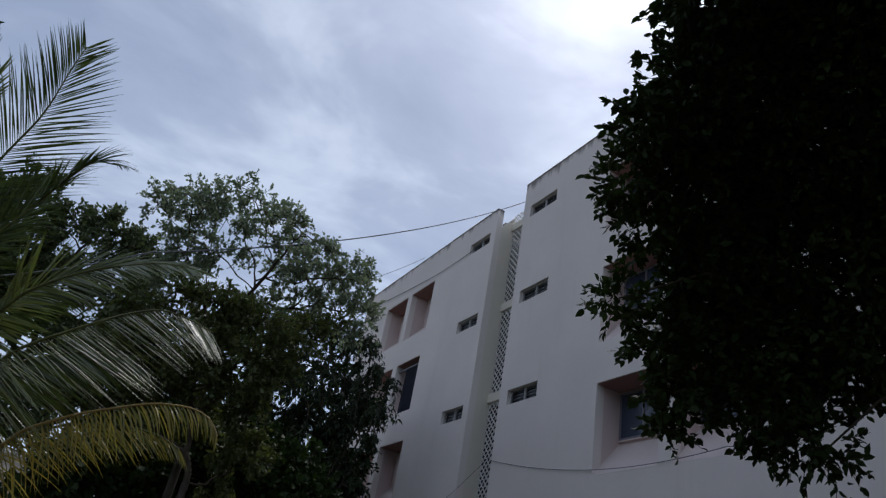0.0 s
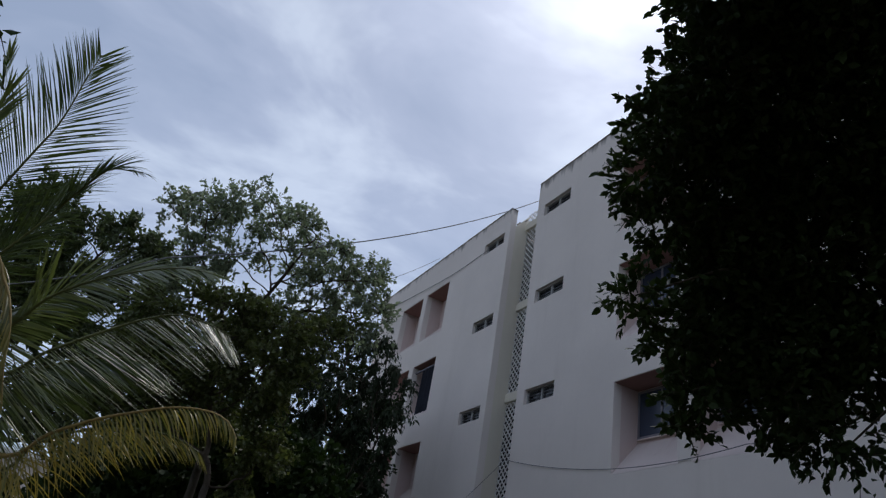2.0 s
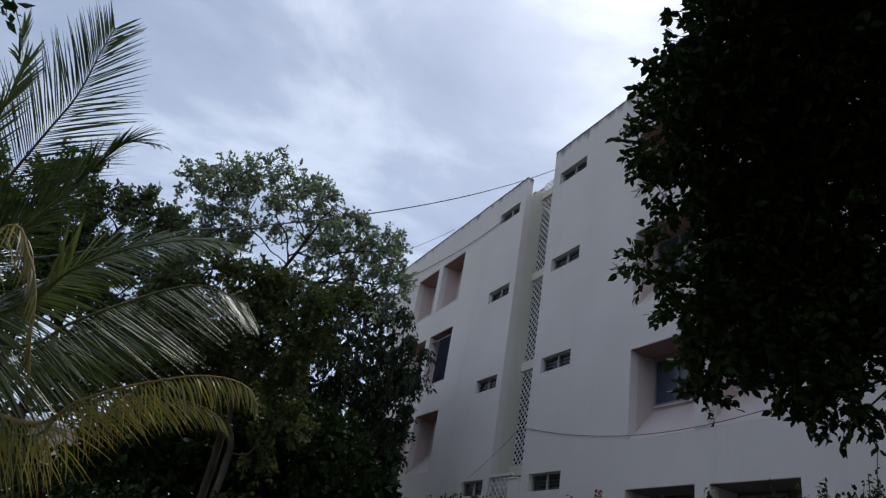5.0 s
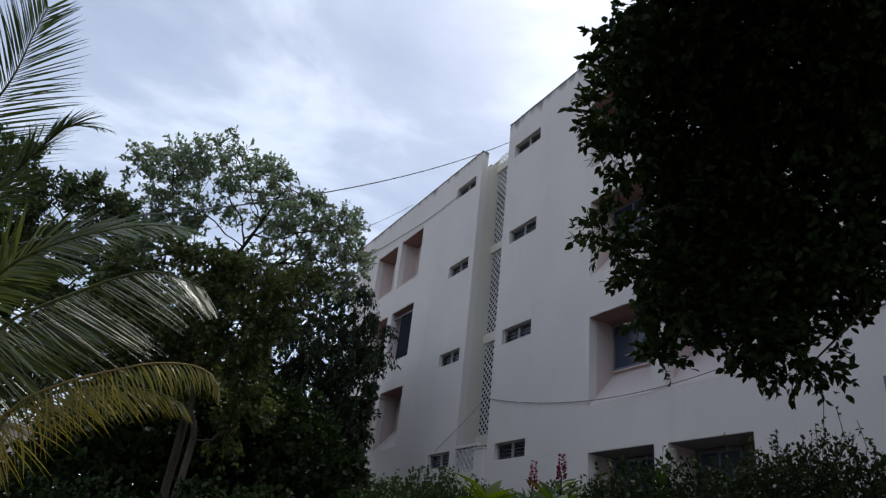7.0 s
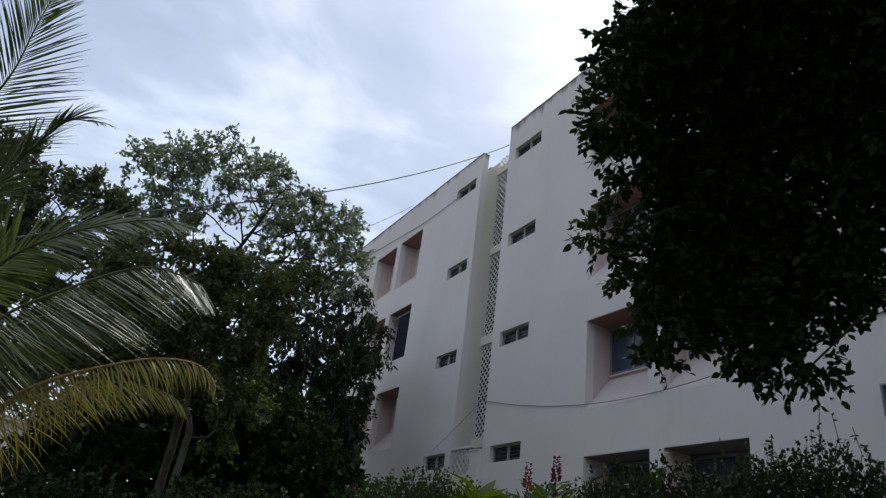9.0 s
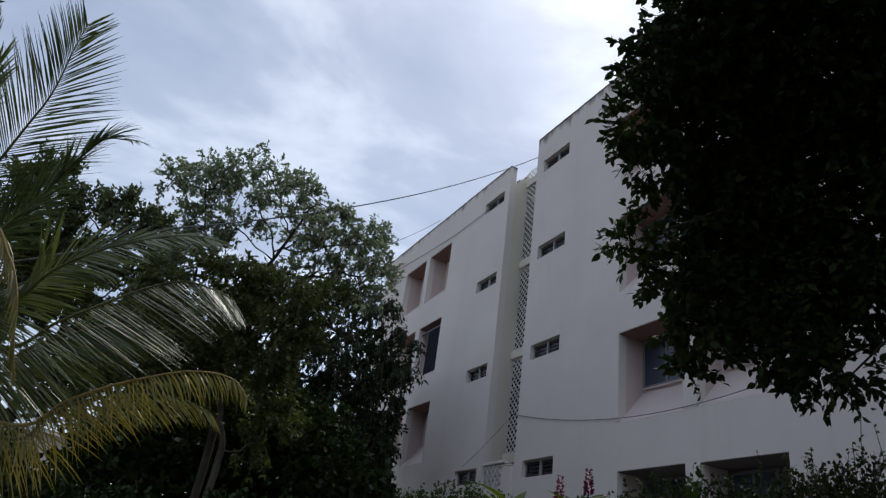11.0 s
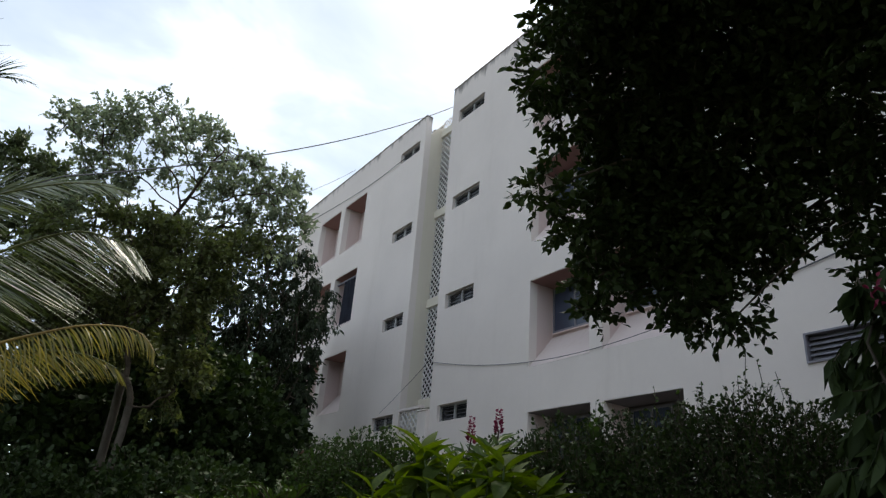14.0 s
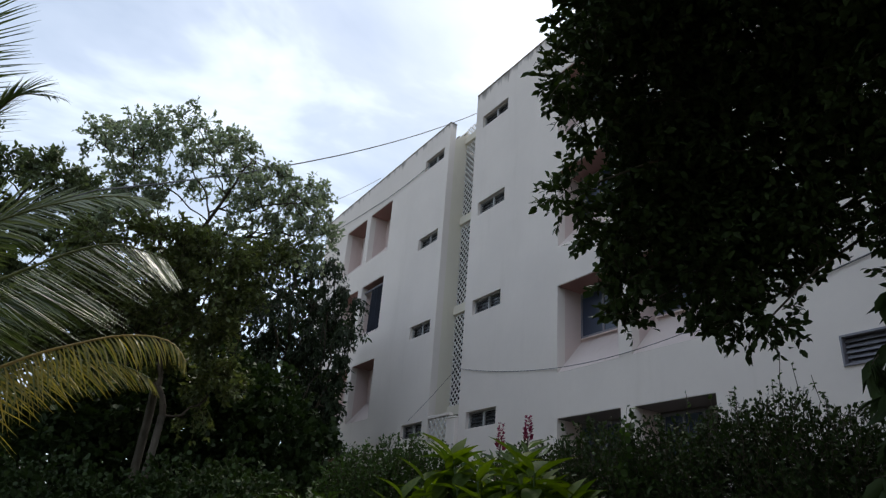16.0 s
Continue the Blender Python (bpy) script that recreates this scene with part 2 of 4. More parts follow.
M_RACHIS_DRY = mat("dry_palm_rachis", (0.34, 0.24, 0.08), rough=0.6, vary=0.2, scale=8)


# ---- mesh helpers ----
def garden(bearing, rise, reach):
    """A place in the garden: bearing east of north and rise in degrees, and metres, from the standing place on the path."""
    b, e = radians(bearing), radians(rise)
    return np.array([math.sin(b) * math.cos(e) * reach, math.cos(b) * math.cos(e) * reach, 1.58 + math.sin(e) * reach])


def mesh_of(name, verts, faces, material, smooth=False):
    me = bpy.data.meshes.new(name)
    me.from_pydata([tuple(v) for v in verts] if not isinstance(verts, list) else verts, [], faces)
    me.materials.append(material)
    if smooth:
        me.polygons.foreach_set("use_smooth", [True] * len(me.polygons))
    me.update()
    return me


def from_arrays(name, V, F, material, parent=None):
    """A mesh object from numpy vertices (n,3) and faces (m,k), all of one size."""
    me = bpy.data.meshes.new(name)
    k = F.shape[1]
    me.vertices.add(len(V))
    me.vertices.foreach_set("co", np.asarray(V, np.float32).ravel())
    me.loops.add(F.size)
    me.loops.foreach_set("vertex_index", np.asarray(F, np.int32).ravel())
    me.polygons.add(len(F))
    me.polygons.foreach_set("loop_start", np.arange(0, F.size, k, dtype=np.int32))
    me.polygons.foreach_set("loop_total", np.full(len(F), k, np.int32))
    me.materials.append(material)
    me.update(calc_edges=True)
    ob = new(name, me)
    ob.parent = parent
    return ob


def part(name, bm, material, parent, label=""):
    me = bpy.data.meshes.new(name)
    bm.normal_update()
    bm.to_mesh(me)
    bm.free()
    me.materials.append(material)
    ob = new(name, me)
    ob.parent = parent
    if label:
        tagged(ob, label)
    return ob


def empty(name, at=(0, 0, 0)):
    ob = new(name)
    ob.location = at
    return ob


def add_box(bm, lo, hi, bevel=0.0):
    c = [(a + b) / 2 for a, b in zip(lo, hi)]
    s = [abs(b - a) for a, b in zip(lo, hi)]
    r = bmesh.ops.create_cube(bm, size=1.0, matrix=Matrix.Translation(c) @ Matrix.Diagonal((*s, 1)))
    if bevel:
        es = list({e for v in r["verts"] for e in v.link_edges})
        bmesh.ops.bevel(bm, geom=es, offset=bevel, segments=1, affect="EDGES")


def box_bm(lo, hi, bevel=0.0):
    bm = bmesh.new()
    add_box(bm, lo, hi, bevel)
    return bm


def wall_bm(x0, x1, y0, y1, z0, z1, holes):
    """A wall of thickness x0..x1 with rectangular openings (ya, yb, za, zb) right through it."""
    ys = sorted({y0, y1, *[h[0] for h in holes], *[h[1] for h in holes]})
    zs = sorted({z0, z1, *[h[2] for h in holes], *[h[3] for h in holes]})

    def solid(i, j):
        if not (0 <= i < len(ys) - 1 and 0 <= j < len(zs) - 1):
            return False
        cy, cz = (ys[i] + ys[i + 1]) / 2, (zs[j] + zs[j + 1]) / 2
        return not any(a < cy < b and c < cz < d for a, b, c, d in holes)

    bm = bmesh.new()
    cache = {}

    def v(x, i, j):
        key = (x, i, j)
        if key not in cache:
            cache[key] = bm.verts.new((x, ys[i], zs[j]))
        return cache[key]

    for i in range(len(ys) - 1):
        for j in range(len(zs) - 1):
            if not solid(i, j):
                continue
            bm.faces.new((v(x0, i, j), v(x0, i, j + 1), v(x0, i + 1, j + 1), v(x0, i + 1, j)))
            bm.faces.new((v(x1, i, j), v(x1, i + 1, j), v(x1, i + 1, j + 1), v(x1, i, j + 1)))
            if not solid(i - 1, j):
                bm.faces.new((v(x0, i, j), v(x1, i, j), v(x1, i, j + 1), v(x0, i, j + 1)))
            if not solid(i + 1, j):
                bm.faces.new((v(x0, i + 1, j), v(x0, i + 1, j + 1), v(x1, i + 1, j + 1), v(x1, i + 1, j)))
            if not solid(i, j - 1):
                bm.faces.new((v(x0, i, j), v(x0, i + 1, j), v(x1, i + 1, j), v(x1, i, j)))
            if not solid(i, j + 1):
                bm.faces.new((v(x0, i, j + 1), v(x1, i, j + 1), v(x1, i + 1, j + 1), v(x0, i + 1, j + 1)))
    return bm


def tube_arrays(points, radii, sides=6):
    """Vertices and quads of a tapered tube along a polyline."""
    P = np.asarray(points, float)
    R = np.asarray(radii, float)
    T = np.gradient(P, axis=0)
    T /= np.linalg.norm(T, axis=1, keepdims=True) + 1e-9
    up = np.array([0.13, 0.21, 0.97]) if abs(T[0][2]) < 0.9 else np.array([0.95, 0.2, 0.1])
    A = np.cross(T, up)
    A /= np.linalg.norm(A, axis=1, keepdims=True) + 1e-9
    B = np.cross(T, A)
    ang = np.linspace(0, 2 * np.pi, sides, endpoint=False)
    V = (P[:, None] + R[:, None, None] * (np.cos(ang)[None, :, None] * A[:, None] + np.sin(ang)[None, :, None] * B[:, None])).reshape(-1, 3)
    F = []
    for i in range(len(P) - 1):
        for k in range(sides):
            a, b = i * sides + k, i * sides + (k + 1) % sides
            F.append((a, b, b + sides, a + sides))
    return V, np.array(F)


def join_arrays(chunks):
    V, F, n = [], [], 0
    for v, f in chunks:
        V.append(v)
        F.append(f + n)
        n += len(v)
    return np.concatenate(V), np.concatenate(F)


def bezier(p0, p1, p2, n):
    t = np.linspace(0, 1, n)[:, None]
    return (1 - t) ** 2 * np.asarray(p0) + 2 * t * (1 - t) * np.asarray(p1) + t**2 * np.asarray(p2)


def unit(a):
    return a / (np.linalg.norm(a, axis=-1, keepdims=True) + 1e-9)


LEAF_OVAL = (np.array([(0, 0, 0), (0.34, 0.28, 0.05), (0.36, 0.62, 0.05), (0, 1, -0.1), (-0.36, 0.62, 0.05), (-0.34, 0.28, 0.05), (0, 0.5, -0.02)]),
             np.array([(0, 1, 6), (1, 2, 6), (2, 3, 6), (3, 4, 6), (4, 5, 6), (5, 0, 6)]))
LEAF_PLAIN = (np.array([(0, 0, 0), (0.3, 0.45, 0.06), (0, 1, -0.08), (-0.3, 0.45, 0.06)]), np.array([(0, 1, 2), (0, 2, 3)]))


def leaves_arrays(rng, base, way, size, template, aspect=1.0, flat=0.35):
    """One leaf at each base, growing along way, turned about it at random."""
    n = len(base)
    Y = unit(way)
    up = np.tile((0.0, 0.0, 1.0), (n, 1)) * flat + rng.normal(0, 1, (n, 3)) * (1 - flat) * 0.7
    X = unit(np.cross(Y, up))
    Z = np.cross(X, Y)
    s = (size * rng.uniform(0.7, 1.25, n))[:, None, None]
    t, f = template
    V = base[:, None] + s * (t[None, :, 0:1] * aspect * X[:, None] + t[None, :, 1:2] * Y[:, None] + t[None, :, 2:3] * Z[:, None])
    F = (np.arange(n)[:, None, None] * len(t) + f[None]).reshape(-1, 3)
    return V.reshape(-1, 3), F


def in_blobs(rng, blobs, n, shell=0.45):
    """n points in a union of ellipsoids (centre, radii), more of them towards the outside; with the outward way."""
    c = np.array([b[0] for b in blobs], float)
    r = np.array([b[1] for b in blobs], float)
    w = (r.prod(1)) ** 0.64
    k = rng.choice(len(blobs), n, p=w / w.sum())
    d = unit(rng.normal(0, 1, (n, 3)))
    rad = (shell**3 + rng.uniform(0, 1, n) * (1 - shell**3)) ** (1 / 3)
    return c[k] + d * r[k] * rad[:, None], d


def sprig_leaves(rng, tips, ways, per, reach, size, template, aspect=1.0, droop=0.25, flat=0.35):
    """Leafy sprigs: at each tip a short twig with leaves along it."""
    n = len(tips)
    way = unit(ways + rng.normal(0, 0.45, (n, 3)) + np.array([0, 0, -droop]))
    along = rng.uniform(0, 1, (n, per))
    base = tips[:, None] + way[:, None] * (along[..., None] * reach) + rng.normal(0, reach * 0.06, (n, per, 3))
    lw = unit(way[:, None] * 0.7 + rng.normal(0, 0.65, (n, per, 3)) + np.array([0, 0, -droop]))
    return leaves_arrays(rng, base.reshape(-1, 3), lw.reshape(-1, 3), size, template, aspect, flat), (tips, tips + way * reach)


def twig_arrays(rng, a, b, r):
    """Thin three-sided twigs from a to b."""
    n = len(a)
    d = unit(b - a)
    x = unit(np.cross(d, rng.normal(0, 1, (n, 3))))
    y = np.cross(d, x)
    ring = [x, -0.5 * x + 0.87 * y, -0.5 * x - 0.87 * y]
    V = np.stack([a + q * r for q in ring] + [b + q * r * 0.4 for q in ring], 1).reshape(-1, 3)
    f = np.array([(0, 1, 4, 3), (1, 2, 5, 4), (2, 0, 3, 5)])
    F = (np.arange(n)[:, None, None] * 6 + f[None]).reshape(-1, 4)
    return V, F


def ground_z(x, y):
    t = min(1, max(0, (x - 4.2) / 3.6))
    return 1.9 * t * t * (3 - 2 * t) + 0.05 * math.sin(x * 0.9) * math.cos(y * 0.7)


def limb(rng, a, b, r0, r1, bend=0.12, n=9):
    a, b = np.asarray(a, float), np.asarray(b, float)
    ln = np.linalg.norm(b - a)
    mid = (a + b) / 2 + rng.normal(0, bend * ln, 3) + np.array([0, 0, 0.1 * ln])
    P = bezier(a, mid, b, n)
    P[1:-1] += rng.normal(0, 0.012 * ln, (n - 2, 3))
    return P, np.linspace(r0, r1, n)


# ---- ground ----
def build_ground():
    xs = np.concatenate([np.linspace(-400, -14, 10), np.linspace(-12, 24, 60), np.linspace(28, 400, 10)])
    ys = np.concatenate([np.linspace(-400, -14, 10), np.linspace(-12, 44, 70), np.linspace(50, 400, 10)])
    V = np.array([(x, y, ground_z(x, y)) for x in xs for y in ys])
    m = len(ys)
    F = np.array([(i * m + j, (i + 1) * m + j, (i + 1) * m + j + 1, i * m + j + 1) for i in range(len(xs) - 1) for j in range(m - 1)])
    ob = from_arrays("ground", V, F, M_SOIL)
    ob.data.polygons.foreach_set("use_smooth", [True] * len(ob.data.polygons))
    tagged(ob, "dark garden soil with leaf litter rising to the building", "ground", kind="structure")


build_ground()

# ---- the building ----
FX = 9.96          # street face of the block
BASE = 1.5
STOREY = 3.1
ROOF_R, ROOF_L = 15.30, 15.15
WALL = 0.23
NICHE = 0.72
REC_Y0, REC_Y1 = 15.29, 16.88
REC_X = 10.63
Y_NEAR, Y_FAR = -4.0, 27.3


def vent_window(y0, y1, z0, z1, parent):
    """Slim high window: frame, mullion, two panes and glass louvres, set back in the wall."""
    w = empty("vent_window")
    w.parent = parent
    xf = FX + 0.10
    bm = bmesh.new()
    t = 0.035
    add_box(bm, (xf, y0, z0), (xf + 0.06, y1, z0 + t))
    add_box(bm, (xf, y0, z1 - t), (xf + 0.06, y1, z1))
    add_box(bm, (xf, y0, z0 + t), (xf + 0.06, y0 + t, z1 - t))
    add_box(bm, (xf, y1 - t, z0 + t), (xf + 0.06, y1, z1 - t))
    ym = (y0 + y1) / 2
    add_box(bm, (xf, ym - 0.025, z0 + t), (xf + 0.06, ym + 0.025, z1 - t))
    part("window_frame", bm, M_FRAME_PALE, w)
    n = 4
    for a, b in ((y0 + t, ym - 0.025), (ym + 0.025, y1 - t)):
        part("pane", box_bm((xf + 0.07, a, z0 + t), (xf + 0.078, b, z1 - t)), M_GLASS, w)
        bm = bmesh.new()
        for k in range(n):
            zz = z0 + t + (z1 - z0 - 2 * t) * (k + 0.5) / n
            add_box(bm, (xf + 0.03, a + 0.004, zz - 0.005), (xf + 0.055, b - 0.004, zz + 0.006))
        part("louvre", bm, M_SLAT_DARK, w)
    return w


def niche_window(y0, y1, z0, z1, parent):
    """Window at the back of a niche: frame, two leaves with blue-tinted panes, sill."""
    w = empty("niche_window")
    w.parent = parent
    xb = FX + NICHE
    bm = bmesh.new()
    t = 0.05
    ym = (y0 + y1) / 2
    add_box(bm, (xb - 0.05, y0, z0), (xb - 0.004, y1, z0 + t))
    add_box(bm, (xb - 0.05, y0, z1 - t), (xb - 0.004, y1, z1))
    for a in (y0, ym - t / 2, y1 - t):
        add_box(bm, (xb - 0.05, a, z0 + t), (xb - 0.004, a + t, z1 - t))
    part("window_frame", bm, M_FRAME, w)
    for a, b in ((y0 + t, ym - t / 2), (ym + t / 2, y1 - t)):
        part("pane", box_bm((xb - 0.03, a, z0 + t), (xb - 0.02, b, z1 - t)), M_BLUE, w)
    part("window_sill", box_bm((xb - 0.07, y0 - 0.01, z0 - 0.03), (xb - 0.004, y1 + 0.01, z0 - 0.002)), M_PINK, w)
    return w


def niche(y0, y1, z0, z1, parent, win, back=None):
    """Deep recess lining: side cheeks, back and a steep sloping sill in faded pink paint, under a darker soffit. Given
    back, the back and soffit colours hold the recess shade.
    """
    n = empty("window_niche")
    n.parent = parent
    xa, xb, t = FX + WALL, FX + NICHE, 0.1
    g = 0.002
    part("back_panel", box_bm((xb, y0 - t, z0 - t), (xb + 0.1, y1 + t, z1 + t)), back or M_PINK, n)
    part("cheek", box_bm((xa + g, y0 - t, z0), (xb, y0 - g, z1)), M_PINK, n)
    part("cheek", box_bm((xa + g, y1 + g, z0), (xb, y1 + t, z1)), M_PINK, n)
    part("soffit", box_bm((FX + 0.03, y0 + g, z1 - 0.015), (xb - g, y1 - g, z1 + t)), M_NICHE_SHADE if back else M_SOFFIT, n)
    bm = bmesh.new()
    pr = [(FX + 0.004, z0 + 0.004), (xb - g, z0 + 0.84), (xb - g, z0 - 0.06), (FX + 0.004, z0 - 0.06)]
    va = [bm.verts.new((x, y0 + g, z)) for x, z in pr]
    vb = [bm.verts.new((x, y1 - g, z)) for x, z in pr]
    bm.faces.new(va)
    bm.faces.new(list(reversed(vb)))
    for k in range(4):
        bm.faces.new((va[k], vb[k], vb[(k + 1) % 4], va[(k + 1) % 4]))
    bmesh.ops.recalc_face_normals(bm, faces=bm.faces)
    part("sill", bm, M_SILL, n)
    if win:
        niche_window(y0 + win[0], y0 + win[1], z0 + win[2], z1 - win[3], n)
    return n


def build_block():
    b = tagged(empty("apartment_block", (0, 0, 0)), "four-storey white plastered apartment block with pink window niches", "building")
    vents_r = [(13.62, 14.93, 4.55 + STOREY * k, 4.98 + STOREY * k) for k in range(4)]
    vents_l = [(17.19, 18.43, 4.58 + STOREY * k, 5.00 + STOREY * k) for k in range(4)]
    n_r = [(a, c, 5.42 + STOREY * k, 7.5 + STOREY * k) for k in range(3) for a, c in ((9.50, 11.36), (7.32, 9.15))]
    n_r += [(9.50, 11.36, 2.5, 4.42), (7.32, 9.15, 2.5, 4.40)]
    n_l = [(a, c, 5.48 + STOREY * k, 7.56 + STOREY * k) for k in range(3) for a, c in ((20.81, 22.60), (22.95, 24.80))]
    n_l += [(22.95, 24.80, 2.5, 4.40)]
    louv = (3.85, 5.12, 4.45, 4.91)
    part("wall", wall_bm(FX, FX + WALL, Y_NEAR, REC_Y0, BASE, ROOF_R, vents_r + n_r + [louv]), M_WALL, b)
    part("wall", wall_bm(FX, FX + WALL, REC_Y1, Y_FAR, BASE, ROOF_L, vents_l + n_l), M_WALL, b)
    # returns of the stair recess and end walls
    bm = bmesh.new()
    prof = [(FX + WALL, BASE), (REC_X + 0.05, BASE), (REC_X + 0.05, ROOF_L - 0.02), (FX + WALL, 14.5)]
    va = [bm.verts.new((x, REC_Y1, z)) for x, z in prof]
    vb = [bm.verts.new((x, REC_Y1 + WALL, z)) for x, z in prof]
    bm.faces.new(va)
    bm.faces.new(list(reversed(vb)))
    for k in range(4):
        bm.faces.new((va[k], vb[k], vb[(k + 1) % 4], va[(k + 1) % 4]))
    bmesh.ops.recalc_face_normals(bm, faces=bm.faces)
    part("return_wall", bm, M_CREAM, b)
    part("stair_head", box_bm((FX + 0.9, REC_Y1 + 0.9, 14.4), (FX + 3.2, REC_Y1 + 1.1, 15.45), 0.01), M_WALL, b)
    part("return_wall", box_bm((FX + WALL, REC_Y0 - WALL, BASE), (REC_X + 0.05, REC_Y0, ROOF_R - 0.003)), M_CREAM, b)
    part("end_wall", box_bm((FX + WALL, Y_FAR - WALL, BASE), (FX + 11, Y_FAR, ROOF_L - 0.003)), M_WALL, b)
    part("end_wall", box_bm((FX + WALL, Y_NEAR, BASE), (FX + 11, Y_NEAR + WALL, ROOF_R - 0.003)), M_WALL, b)
    part("rear_wall", box_bm((FX + 11, Y_NEAR, BASE), (FX + 11.23, Y_FAR, ROOF_L - 0.006)), M_WALL, b)
    part("roof_slab", box_bm((FX + WALL, Y_NEAR + WALL, 14.2), (FX + 11, REC_Y0 - WALL, 14.4)), M_WALL, b)
    part("roof_slab", box_bm((FX + WALL, REC_Y1 + WALL, 14.2), (FX + 11, Y_FAR - WALL, 14.4)), M_WALL, b)
    # dark sheets behind the slim windows, standing in for unlit rooms
    for y0, y1, z0, z1 in vents_r + vents_l + [louv]:
        part("dark_room_sheet", box_bm((FX + WALL + 0.01, y0 - 0.1, z0 - 0.1), (FX + WALL + 0.05, y1 + 0.1, z1 + 0.1)), M_DARK, b)
    for v in vents_r + vents_l:
        vent_window(*v, b)
    for y0, y1, z0, z1 in n_r:
        niche(y0, y1, z0, z1, b, (0.35, 1.80, 0.92, 0.06) if y0 > 9.4 else (0.75, 1.74, 0.92, 0.06), M_NICHE_SHADE if z0 < 3 else None)
    for y0, y1, z0, z1 in n_l:
        niche(y0, y1, z0, z1, b, (0.06, 1.5, 0.86, 0.03) if y0 < 22 and 7 < z0 < 10 else (0.06, 0.95, 0.88, 0.05))
    # one recess is half closed with a dark blue blind on a rail
    bl = empty("cloth_blind")
    bl.parent = b
    bm = bmesh.new()
    y0, y1, z0, z1 = 20.83, 22.02, 8.62, 10.42
    n = 24
    top = [bm.verts.new((FX + 0.16 + 0.025 * math.sin(k * 1.3), y0 + (y1 - y0) * k / n, z1)) for k in range(n + 1)]
    low = [bm.verts.new((FX + 0.13 + 0.035 * math.sin(k * 1.3 + 0.4), y0 + (y1 - y0) * k / n, z0 + 0.02 * math.sin(k * 0.5))) for k in range(n + 1)]
    for k in range(n):
        bm.faces.new((top[k], top[k + 1], low[k + 1], low[k]))
    bmesh.ops.solidify(bm, geom=bm.faces[:], thickness=0.004)
    part("blind", bm, M_BLIND, bl, "dark blue cloth blind")
    part("rail", box_bm((FX + 0.12, 20.815, z1), (FX + 0.2, 22.595, z1 + 0.05), 0.005), M_FRAME, bl)
    # louvred window near the kitchen end
    w = empty("louvred_window")
    w.parent = b
    bm = bmesh.new()
    y0, y1, z0, z1 = louv
    for lo, hi in (((FX - 0.03, y0, z0), (FX + 0.16, y1, z0 + 0.03)), ((FX - 0.03, y0, z1 - 0.03), (FX + 0.16, y1, z1)),
                   ((FX - 0.03, y0, z0 + 0.03), (FX + 0.16, y0 + 0.03, z1 - 0.03)), ((FX - 0.03, y1 - 0.03, z0 + 0.03), (FX + 0.16, y1, z1 - 0.03))):
        add_box(bm, lo, hi)
    part("window_frame", bm, M_FRAME, w)
    for k in range(5):
        zz = z0 + 0.03 + (k + 0.5) * (z1 - z0 - 0.06) / 5
        bm = box_bm((-0.005, y0 + 0.034, -0.05), (0.005, y1 - 0.034, 0.05))
        s = part("slat", bm, M_LOUVRE, w)
        s.matrix_basis = pose(FX + 0.07, 0, zz, 0, 40, 0)
    # stair recess: ventilation block screens between landing bands
    bands = [5.33, 8.42, 11.5, 14.62]
    for z in bands:
        part("landing_band", box_bm((REC_X - 0.06, REC_Y0 + 0.004, z - 0.14), (REC_X + 0.22, REC_Y1 - 0.004, z + 0.14), 0.01), M_CREAM, b)
    # stairwell walls coloured near black to give the unlit depth behind the screens
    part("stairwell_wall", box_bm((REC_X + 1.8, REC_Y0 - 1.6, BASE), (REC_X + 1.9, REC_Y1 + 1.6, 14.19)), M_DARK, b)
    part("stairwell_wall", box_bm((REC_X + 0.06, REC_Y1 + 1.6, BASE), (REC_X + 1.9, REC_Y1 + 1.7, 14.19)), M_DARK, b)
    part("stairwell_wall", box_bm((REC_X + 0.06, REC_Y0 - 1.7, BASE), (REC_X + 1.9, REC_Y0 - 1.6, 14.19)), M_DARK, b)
    part("stair_roof", box_bm((REC_X + 0.12, REC_Y0 - 0.2, 14.42), (FX + 11, REC_Y1 + 0.2, 14.6), 0.01), M_CREAM, b)
    part("pipe_duct", box_bm((FX - 0.10, 15.30, BASE), (FX + 0.22, 15.72, 4.88), 0.012), M_WALL, b)
    part("duct_cap", box_bm((FX - 0.12, 15.29, 4.882), (FX + 0.24, 15.74, 4.92), 0.01), M_WALL, b)
    part("low_wall", box_bm((FX + 0.01, 15.73, BASE), (FX + 0.12, REC_Y1 - 0.004, 4.36), 0.006), M_WALL, b)
    part("lintel", box_bm((FX + 0.0, 15.75, 5.02), (FX + 0.14, REC_Y1 - 0.004, 5.10), 0.006), M_WALL, b)
    return b, bands


BLOCK, BANDS = build_block()


